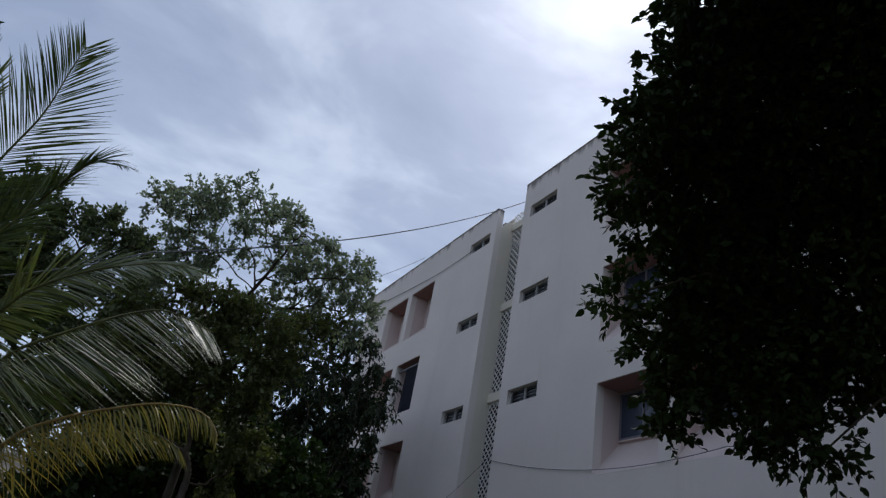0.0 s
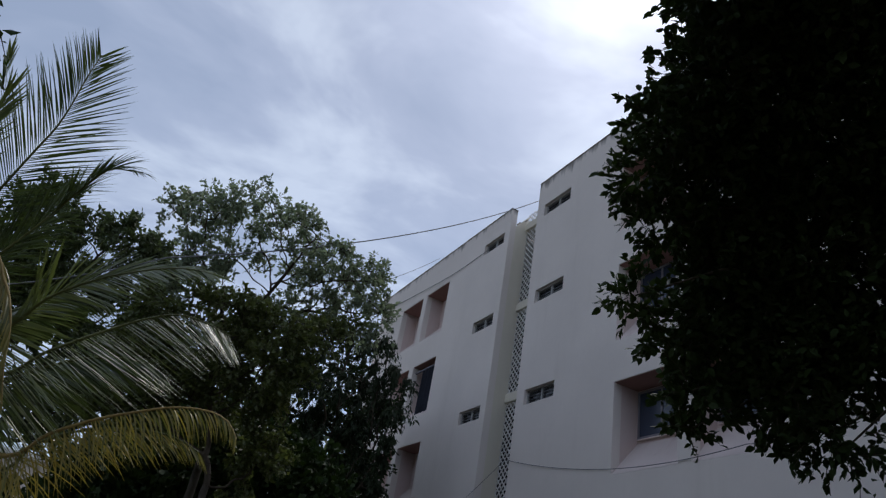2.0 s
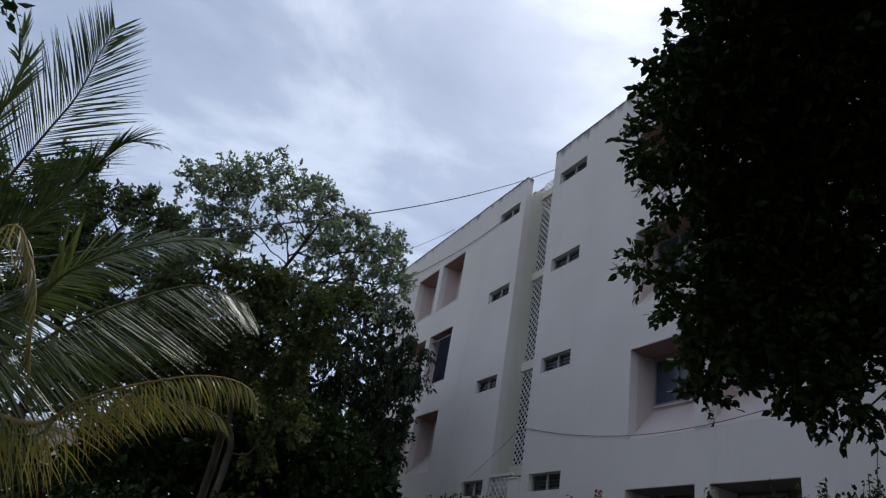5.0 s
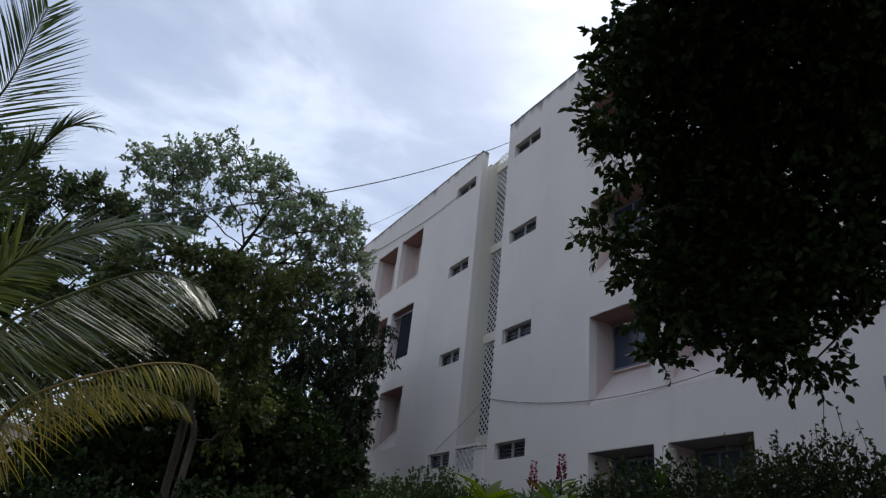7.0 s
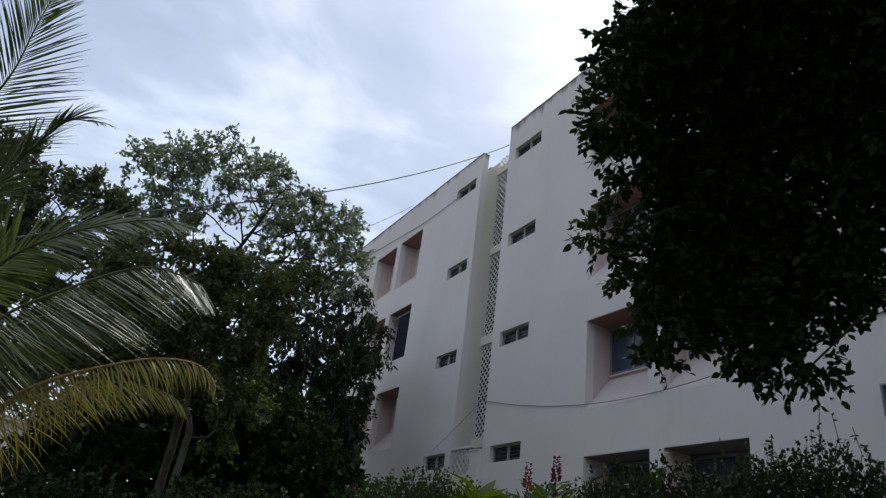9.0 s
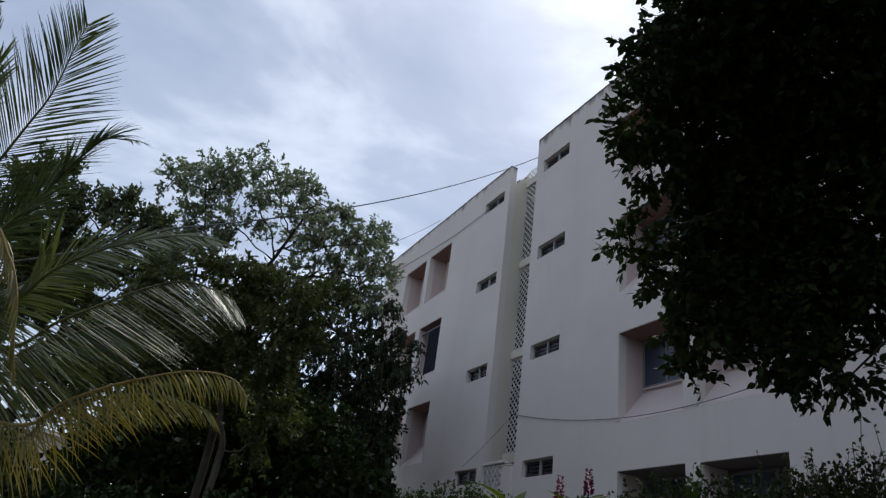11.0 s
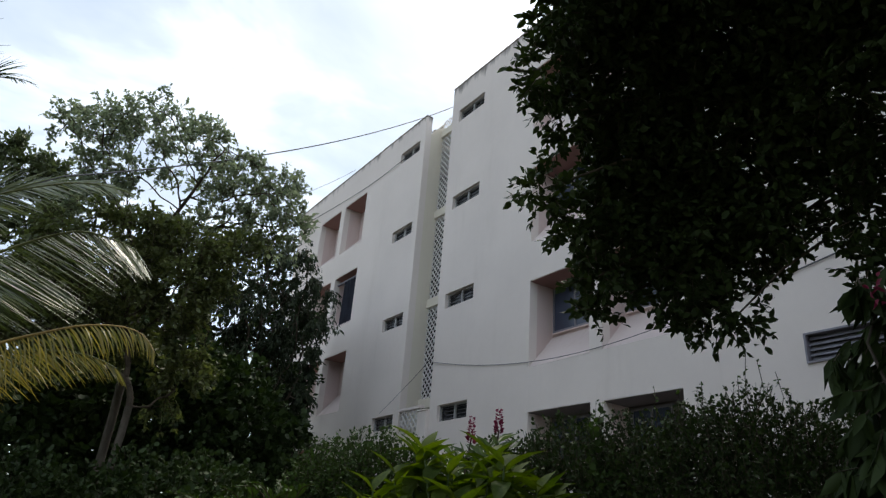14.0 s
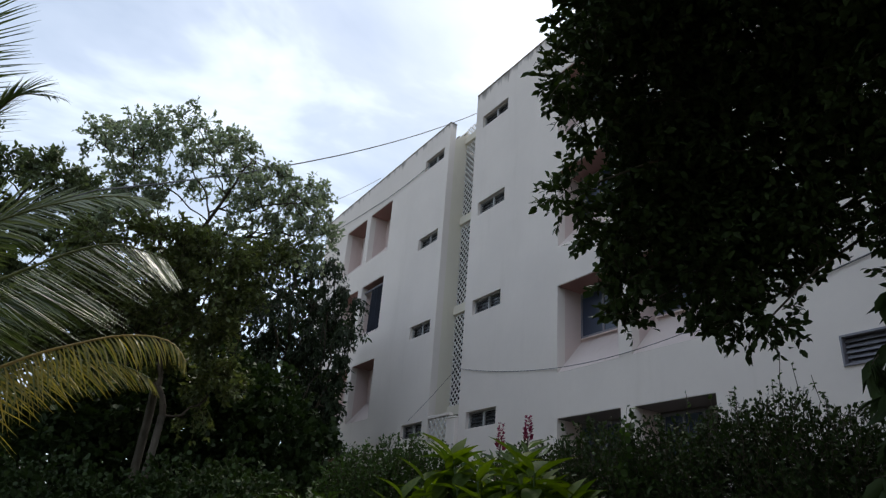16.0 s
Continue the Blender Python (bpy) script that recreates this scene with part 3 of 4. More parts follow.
def jali_screens(b):
    """Screens of pierced blocks, each a crossed pair of bars, so that the holes are diamonds."""
    s = 0.19
    bm = bmesh.new()
    for k in (1, -1):
        bmesh.ops.create_cube(bm, size=1.0, matrix=Matrix.Translation((0.02 + 0.001 * k, s / 2, s / 2)) @ Matrix.Rotation(radians(45 * k), 4, "X") @ Matrix.Diagonal((0.026, s * 1.414, 0.03, 1)))
    me = bpy.data.meshes.new("ventilation_block")
    bm.to_mesh(me)
    bm.free()
    me.materials.append(M_JALI)
    spans = [(2.0, BANDS[0] - 0.14)] + [(BANDS[k] + 0.14, BANDS[k + 1] - 0.14) for k in range(3)] + [(BANDS[3] + 0.14, 15.16)]
    for z0, z1 in spans:
        scr = empty("block_screen")
        scr.parent = b
        n = int((z1 - z0) / s)
        h = (z1 - z0) / n
        for i in range(n):
            if z1 < 5.3 and i < n - 8:
                continue
            for j in range(5):
                o = new("ventilation_block", me)
                o.parent = scr
                o.location = (REC_X, REC_Y1 - 0.01 - s * (j + 1), z0 + i * h)
                o.scale = (1, 1, h / s)
    low = empty("block_screen")
    low.parent = b
    for i in range(3):
        for j in range(5):
            o = new("ventilation_block", me)
            o.parent = low
            o.location = (FX + 0.03, REC_Y1 - 0.02 - 0.216 * (j + 1), 4.36 + 0.22 * i)
            o.scale = (1, 0.216 / s, 0.22 / s)


jali_screens(BLOCK)


def parapet_stains(b):
    """Weathered coping along the parapet, uneven in depth and height."""
    rng = np.random.default_rng(5)
    for y0, y1, z in ((Y_NEAR, REC_Y0, ROOF_R), (REC_Y1, Y_FAR, ROOF_L)):
        y = y0
        while y < y1 - 0.05:
            l = min(rng.uniform(0.5, 1.6), y1 - y)
            part("coping", box_bm((FX - 0.012, y, z - 0.03), (FX + WALL + 0.01, y + l, z + rng.uniform(0.015, 0.03))), M_STAIN, b, "dark mossy parapet coping")
            y += l


parapet_stains(BLOCK)


# ---- cables ----
def cable(name, pts, r, label, sag=0.0, n=24):
    P = []
    for k in range(len(pts) - 1):
        a, c = np.array(pts[k]), np.array(pts[k + 1])
        for t in np.linspace(0, 1, n, endpoint=False):
            P.append(a + (c - a) * t - np.array([0, 0, sag * 4 * t * (1 - t)]))
    P.append(np.array(pts[-1]))
    V, F = tube_arrays(P, [r] * len(P), 6)
    ob = from_arrays(name, V, F, M_CABLE)
    tagged(ob, label, "cable")
    return ob


W1_FAR = garden(0.7, 23.5, 11.5)
cable("overhead_cable", [(FX - 0.02, 15.3, 14.62), W1_FAR, garden(-24, 11.5, 11)], 0.013, "grey weathered overhead cable slung from the parapet", 0.40)
cable("thin_cable", [garden(24.2, 29.5, 30.5), garden(20.1, 27.0, 27.0), garden(8, 19.6, 23.5)], 0.011, "thin grey cable running off the roof edge", 0.05)
cable("wall_cable", [(FX + 0.6, 16.8, 14.9), (FX - 0.04, 18.5, 13.95), (FX - 0.04, 21.0, 13.95), (FX - 0.04, 26.9, 14.5)], 0.012, "thin slack cable along the white wall", 0.03)
cable("drooping_cable", [(FX - 0.03, 15.27, 6.2), (FX - 0.03, 11.36, 5.53), (FX - 0.03, 7.9, 5.56), (FX - 0.03, 6.6, 5.70)], 0.008, "thin grey cable drooping along the white wall", 0.08)
cable("stay_cable", [(FX - 0.02, 15.29, 6.35), (FX - 0.03, 17.97, 5.09)], 0.006, "thin grey cable from the stair recess", 0.03)
cable("wall_conduit", [(FX - 0.03, 6.6, 5.68), (FX - 0.03, 4.0, 6.1)], 0.013, "grey conduit fixed on the white wall", 0.0)


# ---- trees ----
def near_tree():
    rng = np.random.default_rng(11)
    T = tagged(empty("ficus_tree", (6.3, -0.6, ground_z(6.3, -0.6))), "large dark broad-leaved tree overhanging, seen against the light", "tree")
    base = np.array(T.location)
    spec = [(51.6, 52, 3.4, 5.0), (49, 46.5, 3.2, 5.0), (45.4, 42.8, 2.5, 4.9), (43.6, 38.2, 2.5, 5.0), (44.8, 35.0, 1.9, 5.0), (42.6, 28.9, 1.5, 4.8), (46.6, 25.8, 2.4, 5.0),
            (47.4, 21.6, 1.7, 4.9), (47.1, 18.7, 0.9, 4.9), (53.5, 20.8, 2.2, 5.0), (56.8, 18.6, 2.0, 5.0), (58.6, 18.3, 1.3, 4.9), (62.2, 25.4, 2.2, 5.1), (66.5, 26.8, 2.8, 5.2), (50.5, 41.5, 4, 5.2),
            (54, 30, 5, 5.4), (50.5, 37, 4.3, 5.3), (54, 44, 6, 5.5), (56, 26, 4, 5.3), (60, 32, 6, 5.5), (62, 42, 9, 5.7), (58, 54, 7, 5.5), (70, 35, 8, 5.5), (72, 46, 10, 5.6),
            (66, 56, 9, 5.6), (79, 41, 10, 5.5), (76, 57, 11, 5.7), (57, 62, 6, 5.5), (90, 50, 12, 5.8), (72, 72, 12, 5.6)]
    spec += [(50, 24.5, 3.4, 5.3), (54.5, 24, 3.2, 5.2), (52.2, 33, 3.6, 5.3), (50.4, 31.5, 2.6, 5.1), (49.5, 28.3, 2.8, 5.2), (56.5, 21.5, 2.4, 5.2), (60, 24, 2.6, 5.3)]
    # low skirt of foliage added behind the sapling, standing in for deep shade
    spec += [(70.2, 20.5, 2.5, 5.0), (70.4, 15.5, 2.5, 4.9), (70, 10.5, 2.8, 4.9), (70, 5, 3, 4.9), (76, 12, 4.5, 5.2), (76, 22, 5, 5.2), (68.5, 24.5, 2.0, 5.1)]
    blobs = [(garden(a, e, d), (math.radians(r) * d,) * 3) for a, e, r, d in spec]
    tips, ways = in_blobs(rng, blobs, 17500, 0.3)
    (V, F), (ta, tb) = sprig_leaves(rng, tips, ways, 10, 0.17, 0.070, LEAF_OVAL, 0.68, 0.05)
    # unseen crown lobes overhead and behind, added to block sky light
    shade = [(garden(a, e, d), (math.radians(r) * d,) * 3) for a, e, r, d in ((100, 38, 13, 6), (98, 66, 13, 6.4), (122, 52, 14, 6.4), (70, 80, 12, 6.6), (140, 60, 14, 7), (105, 24, 10, 6), (135, 32, 15, 7), (165, 42, 16, 7.2), (195, 36, 15, 7.6), (180, 68, 15, 7), (225, 50, 14, 7.8), (250, 66, 12, 7.6))]
    t2, w2 = in_blobs(rng, shade, 8000, 0.5)
    extra, _ = sprig_leaves(rng, t2, w2, 8, 0.25, 0.16, LEAF_OVAL, 1.0, 0.1)
    V, F = join_arrays([(V, F), extra])
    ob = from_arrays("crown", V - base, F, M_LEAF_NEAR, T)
    ob["kind"] = "stuff"
    V, F = twig_arrays(rng, ta, tb, 0.004)
    from_arrays("brushwood", V - base, F, M_TWIG, T)["kind"] = "stuff"
    fork = np.array((6.0, 0.9, 4.9))
    P, R = limb(rng, base + np.array([0, 0, -0.2]), fork, 0.3, 0.2, 0.03)
    V, F = tube_arrays(P, R, 12)
    from_arrays("trunk", V - base, F, M_BARK, T)
    for k, (c, _) in enumerate(blobs):
        P, R = limb(rng, fork, c, 0.03, 0.006, 0.03)
        V, F = tube_arrays(P, R, 6)
        from_arrays("limb", V - base, F, M_TWIG, T)


def grown(rng, root, targets, step, kill, rounds=110):
    """Branches that grow from a root chain towards leaf targets: nodes and parents."""
    nodes = [np.array(p, float) for p in root]
    par = [-1] + list(range(len(root) - 1))
    left = np.array(targets, float)
    D = np.linalg.norm(left[:, None] - np.array(nodes)[None], axis=2)
    near, best = D.argmin(1), D.min(1)
    for _ in range(rounds):
        if not len(left):
            break
        n0 = len(nodes)
        fresh = []
        for k in np.unique(near):
            d = unit(left[near == k] - nodes[k]).sum(0)
            d = unit(d) + rng.normal(0, 0.22, 3)
            fresh.append(nodes[k] + unit(d) * step)
            par.append(int(k))
        nodes += fresh
        E = np.linalg.norm(left[:, None] - np.array(fresh)[None], axis=2)
        m, w = E.min(1), E.argmin(1) + n0
        near = np.where(m < best, w, near)
        best = np.minimum(m, best)
        keep = best > kill
        left, near, best = left[keep], near[keep], best[keep]
    return np.array(nodes), np.array(par)


def airy_tree(name, label, seed, foot, fork, spec, targets, per, size, leaf, reach=0.45, trunk=0.2, step=0.4, droop=0.2, flat=0.35, aspect=1.0, tuft=3, shell=0.2, strands=0.0):
    """A tree with grown limbs: trunk, one mesh of tapering limbs per main fork, and tufts of leaves at the twig ends."""
    rng = np.random.default_rng(seed)
    foot, fork = np.array(foot, float), np.array(fork, float)
    T = tagged(empty(name, foot), label, "tree")
    blobs = [(garden(a, e, d), (math.radians(r) * d,) * 3) for a, e, r, d in spec]
    pts, _ = in_blobs(rng, blobs, targets, shell)
    root = bezier(foot - np.array([0, 0, 0.3]), (foot + fork) / 2 + rng.normal(0, 0.2, 3), fork, 8)
    nodes, par = grown(rng, root, pts, step, step * 1.15)
    n = len(nodes)
    load = np.zeros(n)
    kids = np.bincount(par[par >= 0], minlength=n)
    load[kids == 0] = 1
    for k in range(n - 1, 0, -1):
        load[par[k]] += load[k]
    rad = np.clip(trunk * (load / load[0]) ** 0.55, 0.006, trunk)
    V, F = tube_arrays(nodes[:8], rad[:8], 10)
    from_arrays("trunk", V - foot, F, M_BARK, T)
    k = np.arange(8, n)
    a, b = nodes[par[k]], nodes[k]
    d = unit(b - a)
    x = unit(np.cross(d, rng.normal(0, 1, (len(k), 3))))
    y = np.cross(d, x)
    ang = np.arange(5) * 2 * math.pi / 5
    ring = np.cos(ang)[None, :, None] * x[:, None] + np.sin(ang)[None, :, None] * y[:, None]
    ra = np.minimum(rad[par[k]], rad[k] * 1.5)
    V = np.concatenate([a[:, None] + ring * ra[:, None, None], b[:, None] + ring * rad[k][:, None, None]], 1).reshape(-1, 3)
    f = np.array([(q, (q + 1) % 5, 5 + (q + 1) % 5, 5 + q) for q in range(5)])
    F = (np.arange(len(k))[:, None, None] * 10 + f[None]).reshape(-1, 4)
    from_arrays("branchwork", V - foot, F, M_TWIG, T)["kind"] = "stuff"
    thin = np.where((kids == 0) | ((rad < 0.0075) & (rng.uniform(0, 1, n) < 0.25)))[0]
    thin = thin[thin >= 8]
    ends = np.repeat(thin, tuft)
    way = unit(nodes[ends] - nodes[par[ends]])
    tips = nodes[ends] + rng.normal(0, 0.07, (len(ends), 3))
    (V, F), (ta, tb) = sprig_leaves(rng, tips, way, per, reach, size, LEAF_PLAIN, aspect, droop, flat)
    chunks = [(V, F)]
    if strands:
        ends = rng.choice(thin, int(len(thin) * 0.8))
        m = 44
        ln = rng.uniform(0.3, 1.0, len(ends)) * strands
        u = rng.uniform(0, 1, (len(ends), m))
        base = nodes[ends][:, None] + np.stack([0 * u, 0 * u, -u * ln[:, None]], 2) + rng.normal(0, 0.022, (len(ends), m, 3))
        lw = rng.normal(0, 0.5, (len(ends), m, 3)) + np.array([0, 0, -1.0])
        chunks.append(leaves_arrays(rng, base.reshape(-1, 3), lw.reshape(-1, 3), size, LEAF_PLAIN, aspect, flat))
    V, F = join_arrays(chunks)
    from_arrays("crown", V - foot, F, leaf, T)["kind"] = "stuff"
    V, F = twig_arrays(rng, ta, tb, 0.006)
    from_arrays("brushwood", V - foot, F, M_TWIG, T)["kind"] = "stuff"
    return T


near_tree()
mid_foot = garden(8, 0, 14.0)
mid_foot[2] = ground_z(*mid_foot[:2])
airy_tree("shade_tree", "tall spreading tree with small grey-green leaves on fine ascending limbs", 21, mid_foot, garden(8.4, 18.5, 14.0),
          [(0.2, 27.3, 1.1, 13.4), (1.6, 28.4, 1.0, 14.2), (3.4, 29.2, 1.0, 13.6), (5.6, 30.5, 1.2, 14.0), (7.6, 29.9, 1.2, 13.2), (9.6, 29.7, 1.1, 14.4), (11.3, 29.7, 1.1, 13.6),
           (2.2, 26.4, 1.2, 14.6), (4.6, 27.8, 1.4, 14.6), (7.0, 27.9, 1.2, 14.8), (9.6, 27.6, 1.3, 13.4), (12.0, 27.6, 1.2, 14.4), (14.0, 27.8, 1.0, 13.4), (15.6, 27.9, 1.0, 14.2), (17.4, 27.6, 1.1, 13.6), (18.8, 27.0, 1.0, 14.2),
           (3.0, 24.6, 1.4, 13.4), (5.6, 25.4, 1.2, 13.2), (8.2, 25.4, 0.9, 14.8), (11.4, 25.4, 1.1, 14.8), (13.4, 25.6, 1.2, 13.2), (15.8, 25.8, 1.2, 14.4), (18.0, 25.4, 1.2, 13.2), (19.6, 24.8, 1.0, 13.8),
           (2.8, 22.2, 1.6, 14.0), (5.0, 22.8, 1.5, 14.4), (12.6, 23.2, 1.3, 13.6), (15.2, 23.4, 1.5, 13.8), (18.0, 23.0, 1.5, 13.8), (20.0, 22.6, 1.0, 13.2), (9.6, 22.2, 1.2, 14.4)],
          2700, 10, 0.088, M_LEAF_LIGHT, 0.24, 0.075, 0.16, tuft=6, droop=0.1, shell=0.5)
airy_tree("leafy_tree", "dense green tree below the spreading crown", 25, garden(7.6, 0, 12.4) * np.array([1, 1, 0]), garden(9.8, 8.0, 12.4),
          [(2.0, 19.4, 2.0, 12.8), (4.3, 20.4, 1.6, 12.6), (6.8, 20.6, 1.6, 12.4), (9.4, 20.6, 1.6, 12.8), (12.2, 20.6, 1.6, 12.4), (6.3, 18, 2.0, 12.3), (9.3, 18, 2.0, 12.6), (12.3, 18, 2.0, 12.2), (13.6, 20.2, 1.3, 12.8), (15.8, 21.2, 1.1, 12.8), (17.8, 21.6, 0.9, 12.8),
           (8.6, 15.8, 2.0, 12.4), (11.6, 15.6, 2.0, 12.5), (5.6, 15.2, 2.2, 12.6), (2.4, 15.5, 2.4, 13), (0, 13, 2.4, 13), (4, 12, 2.4, 13), (8, 12.6, 1.8, 13), (13.4, 11.4, 1.6, 12.8), (12.2, 9.0, 1.3, 12.8)],
          2500, 15, 0.098, M_LEAF_MID, 0.34, 0.06, 0.17, tuft=7)
airy_tree("weeping_tree", "dark tree hung with fine drooping creeper strands", 22, (7.0, 19.6, ground_z(7.0, 19.6)), garden(19.5, 7, 21.0),
          [(17.2, 19.6, 1.4, 20.6), (19.4, 20.2, 1.4, 21.0), (21.4, 20.0, 1.3, 20.6), (22.6, 19.2, 1.0, 21.0), (15.6, 17.2, 1.5, 20.3), (18.1, 17.6, 1.8, 20.6), (20.8, 17.4, 1.8, 21.0), (22.8, 16.6, 1.0, 20.6),
           (16.8, 14.6, 1.8, 20.6), (20.0, 14.4, 1.9, 21.0), (22.3, 13.8, 1.1, 20.6), (17.2, 11.2, 1.9, 20.6), (20.0, 11.0, 2.0, 21.0), (22.2, 10.4, 1.0, 20.6), (18.0, 8.0, 1.9, 20.6), (21.2, 7.6, 1.5, 20.6), (19.6, 4.8, 2.2, 20.6), (22.0, 5.0, 1.0, 20.6), (16.4, 5.0, 1.8, 21.0), (14.6, 19.2, 1.5, 20.4), (13.8, 21.2, 1.3, 20.4), (16.4, 21.6, 1.3, 20.6), (18.8, 21.6, 1.2, 20.8), (21.0, 21.3, 1.0, 20.6), (14.2, 15.6, 1.8, 20.6), (14.4, 12, 1.8, 20.8)],
          3000, 17, 0.17, M_LEAF_DROOP, 0.56, 0.16, 0.28, 1.2, 0.2, 0.6, tuft=8, strands=2.3)
airy_tree("garden_tree", "leafy green tree behind the palm", 23, garden(-5, -4, 20) * np.array([1, 1, 0]), garden(-5, 6, 20),
          [(-9, 23.5, 2, 20), (-5.5, 23, 1.4, 20), (-3.2, 23.6, 1.2, 20), (-1, 24.0, 1.2, 20), (1, 22, 1.6, 20), (-8, 20, 2.2, 19.4), (-4, 20.6, 2.0, 19.4), (-0.5, 20.4, 2.0, 19.4), (-7, 16, 2.4, 19.4), (-1, 15, 2.4, 19.4), (-12, 19, 2.6, 20), (-5, 18, 2.6, 20), (1, 17, 2.6, 20), (-16, 21, 2.6, 20), (-10, 12, 3, 20), (-3, 11, 3, 20), (3, 11, 2.6, 20)],
          2500, 20, 0.135, M_LEAF_FAR, 0.5, 0.16, 0.26, tuft=8)
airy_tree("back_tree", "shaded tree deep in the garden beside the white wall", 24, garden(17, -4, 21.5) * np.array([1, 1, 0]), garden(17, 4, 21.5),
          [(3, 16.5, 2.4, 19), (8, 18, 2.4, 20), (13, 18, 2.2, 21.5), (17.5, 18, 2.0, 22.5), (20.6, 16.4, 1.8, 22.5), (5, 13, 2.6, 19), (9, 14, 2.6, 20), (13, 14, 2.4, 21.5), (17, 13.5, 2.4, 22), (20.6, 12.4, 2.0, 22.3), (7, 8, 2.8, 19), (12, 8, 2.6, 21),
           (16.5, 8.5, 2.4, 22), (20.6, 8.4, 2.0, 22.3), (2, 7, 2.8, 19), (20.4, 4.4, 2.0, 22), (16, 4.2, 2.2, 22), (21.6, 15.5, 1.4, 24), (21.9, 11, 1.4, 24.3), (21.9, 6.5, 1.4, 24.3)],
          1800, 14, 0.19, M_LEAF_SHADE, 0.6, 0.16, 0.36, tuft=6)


airy_tree("overhanging_tree", "small tree beside the path with one leafy branch overhead", 26, (-4.2, 2.6, 0), (-3.6, 3.0, 3.6),
          [(-18.4, 33.2, 0.45, 5.2), (-40, 40, 5, 5.2), (-52, 48, 6, 5.4), (-34, 44, 4, 5.2)], 260, 8, 0.085, M_LEAF_HEDGE, 0.2, 0.1, 0.17, tuft=3)


def woods():
    """Far trees that close the horizon round the garden."""
    rng = np.random.default_rng(31)
    blobs = []
    for a in range(-180, 180, 5):
        if 28 < a < 150 or -8 < a < 4:
            continue
        d = rng.uniform(32, 46)
        top = rng.uniform(6, 11) if -30 < a < 30 else rng.uniform(8, 16)
        blobs.append((np.array([math.sin(radians(a)) * d, math.cos(radians(a)) * d, top * 0.09 * d * 0.28]), (2.9, 2.9, top * d * 0.011 + 1.5)))
    tips, ways = in_blobs(rng, blobs, 9000, 0.6)
    (V, F), _ = sprig_leaves(rng, tips, ways, 5, 0.9, 0.42, LEAF_PLAIN, 1.2, 0.2)
    tagged(from_arrays("far_woods", V, F, M_LEAF_FAR), "distant belt of green trees closing the garden", "trees", kind="stuff")


woods()


# ---- the palm ----
def spline(points, n):
    """Smooth curve through the points."""
    P = np.array(points, float)
    P = np.concatenate([[2 * P[0] - P[1]], P, [2 * P[-1] - P[-2]]])
    out = []
    m = len(P) - 3
    for u in np.linspace(0, m - 1e-6, n):
        i = int(u)
        t = u - i
        a, b, c, d = P[i : i + 4]
        out.append(0.5 * (2 * b + (c - a) * t + (2 * a - 5 * b + 4 * c - d) * t**2 + (3 * b - a - 3 * c + d) * t**3))
    return np.array(out)


def frond(parent, points, leaf_len, material, rachis, seed, droop=0.35, count=74, start=0.16, spread=0.75, width=0.024, face=(0, 0, 1), hang=0.0, lean=0.42, sweep=0.7, out=0.0, turned=None):
    """A palm frond: tapering rachis with two rows of narrow leaflets that bend under their weight."""
    rng = np.random.default_rng(seed)
    P = spline(points, 60)
    s = np.r_[0, np.cumsum(np.linalg.norm(np.diff(P, axis=0), axis=1))]
    P = np.stack([np.interp(np.linspace(0, s[-1], 40), s, P[:, k]) for k in range(3)], 1)
    R = np.linspace(0.026, 0.004, 40)
    org = np.array(parent.location)
    V, F = tube_arrays(P, R, 6)
    f = from_arrays("frond", V - org, F, rachis, parent)
    Vs, Fs, n = [], [], 0
    T = unit(np.gradient(P, axis=0))
    face = np.array(face, float)
    for side in (-1, 1):
        for k in range(count):
            u = start + (1 - start) * (k + rng.uniform(0, 0.5)) / count
            x = min(38.99, u * 39)
            i = int(x)
            p = P[i] + (P[i + 1] - P[i]) * (x - i)
            t = T[i]
            sd = unit(np.cross(t, face)) * side
            up = np.cross(sd, t) * side
            grow = math.sin(math.pi * min(1, 0.25 + 0.70 * u)) ** 0.8
            ln = leaf_len * (0.1 + 0.9 * grow) * rng.uniform(0.88, 1.1)
            way = sd * spread * (1 - 0.35 * u) + t * (lean + sweep * u**2) + up * 0.15 + np.array([0, 0, -hang]) + rng.normal(0, 0.035, 3)
            w = way / np.linalg.norm(way)
            q = [p]
            bend = droop * rng.uniform(0.7, 1.3)
            for m in range(4):
                q.append(q[-1] + w * ln / 4)
                w = w + np.array([0, 0, -bend * 0.42]) + rng.normal(0, 0.014, 3)
                w /= np.linalg.norm(w)
            q = np.array(q)
            blade = up * (1 - out) + sd * out if turned is None else np.array(turned)
            sw = unit(np.cross(way, blade + (0.28 - 0.12 * out) * rng.normal(0, 1, 3)))
            wd = width * np.array([0.5, 1, 0.9, 0.6, 0.08])[:, None]
            Vs.append(np.stack([q - sw * wd / 2, q + sw * wd / 2], 1).reshape(-1, 3))
            Fs += [(n + 2 * m, n + 2 * m + 1, n + 2 * m + 3, n + 2 * m + 2) for m in range(4)]
            n += 10
    lf = from_arrays("leaf_blade", np.concatenate(Vs) - org, np.array(Fs), material, f)
    lf["kind"] = "stuff"
    return f


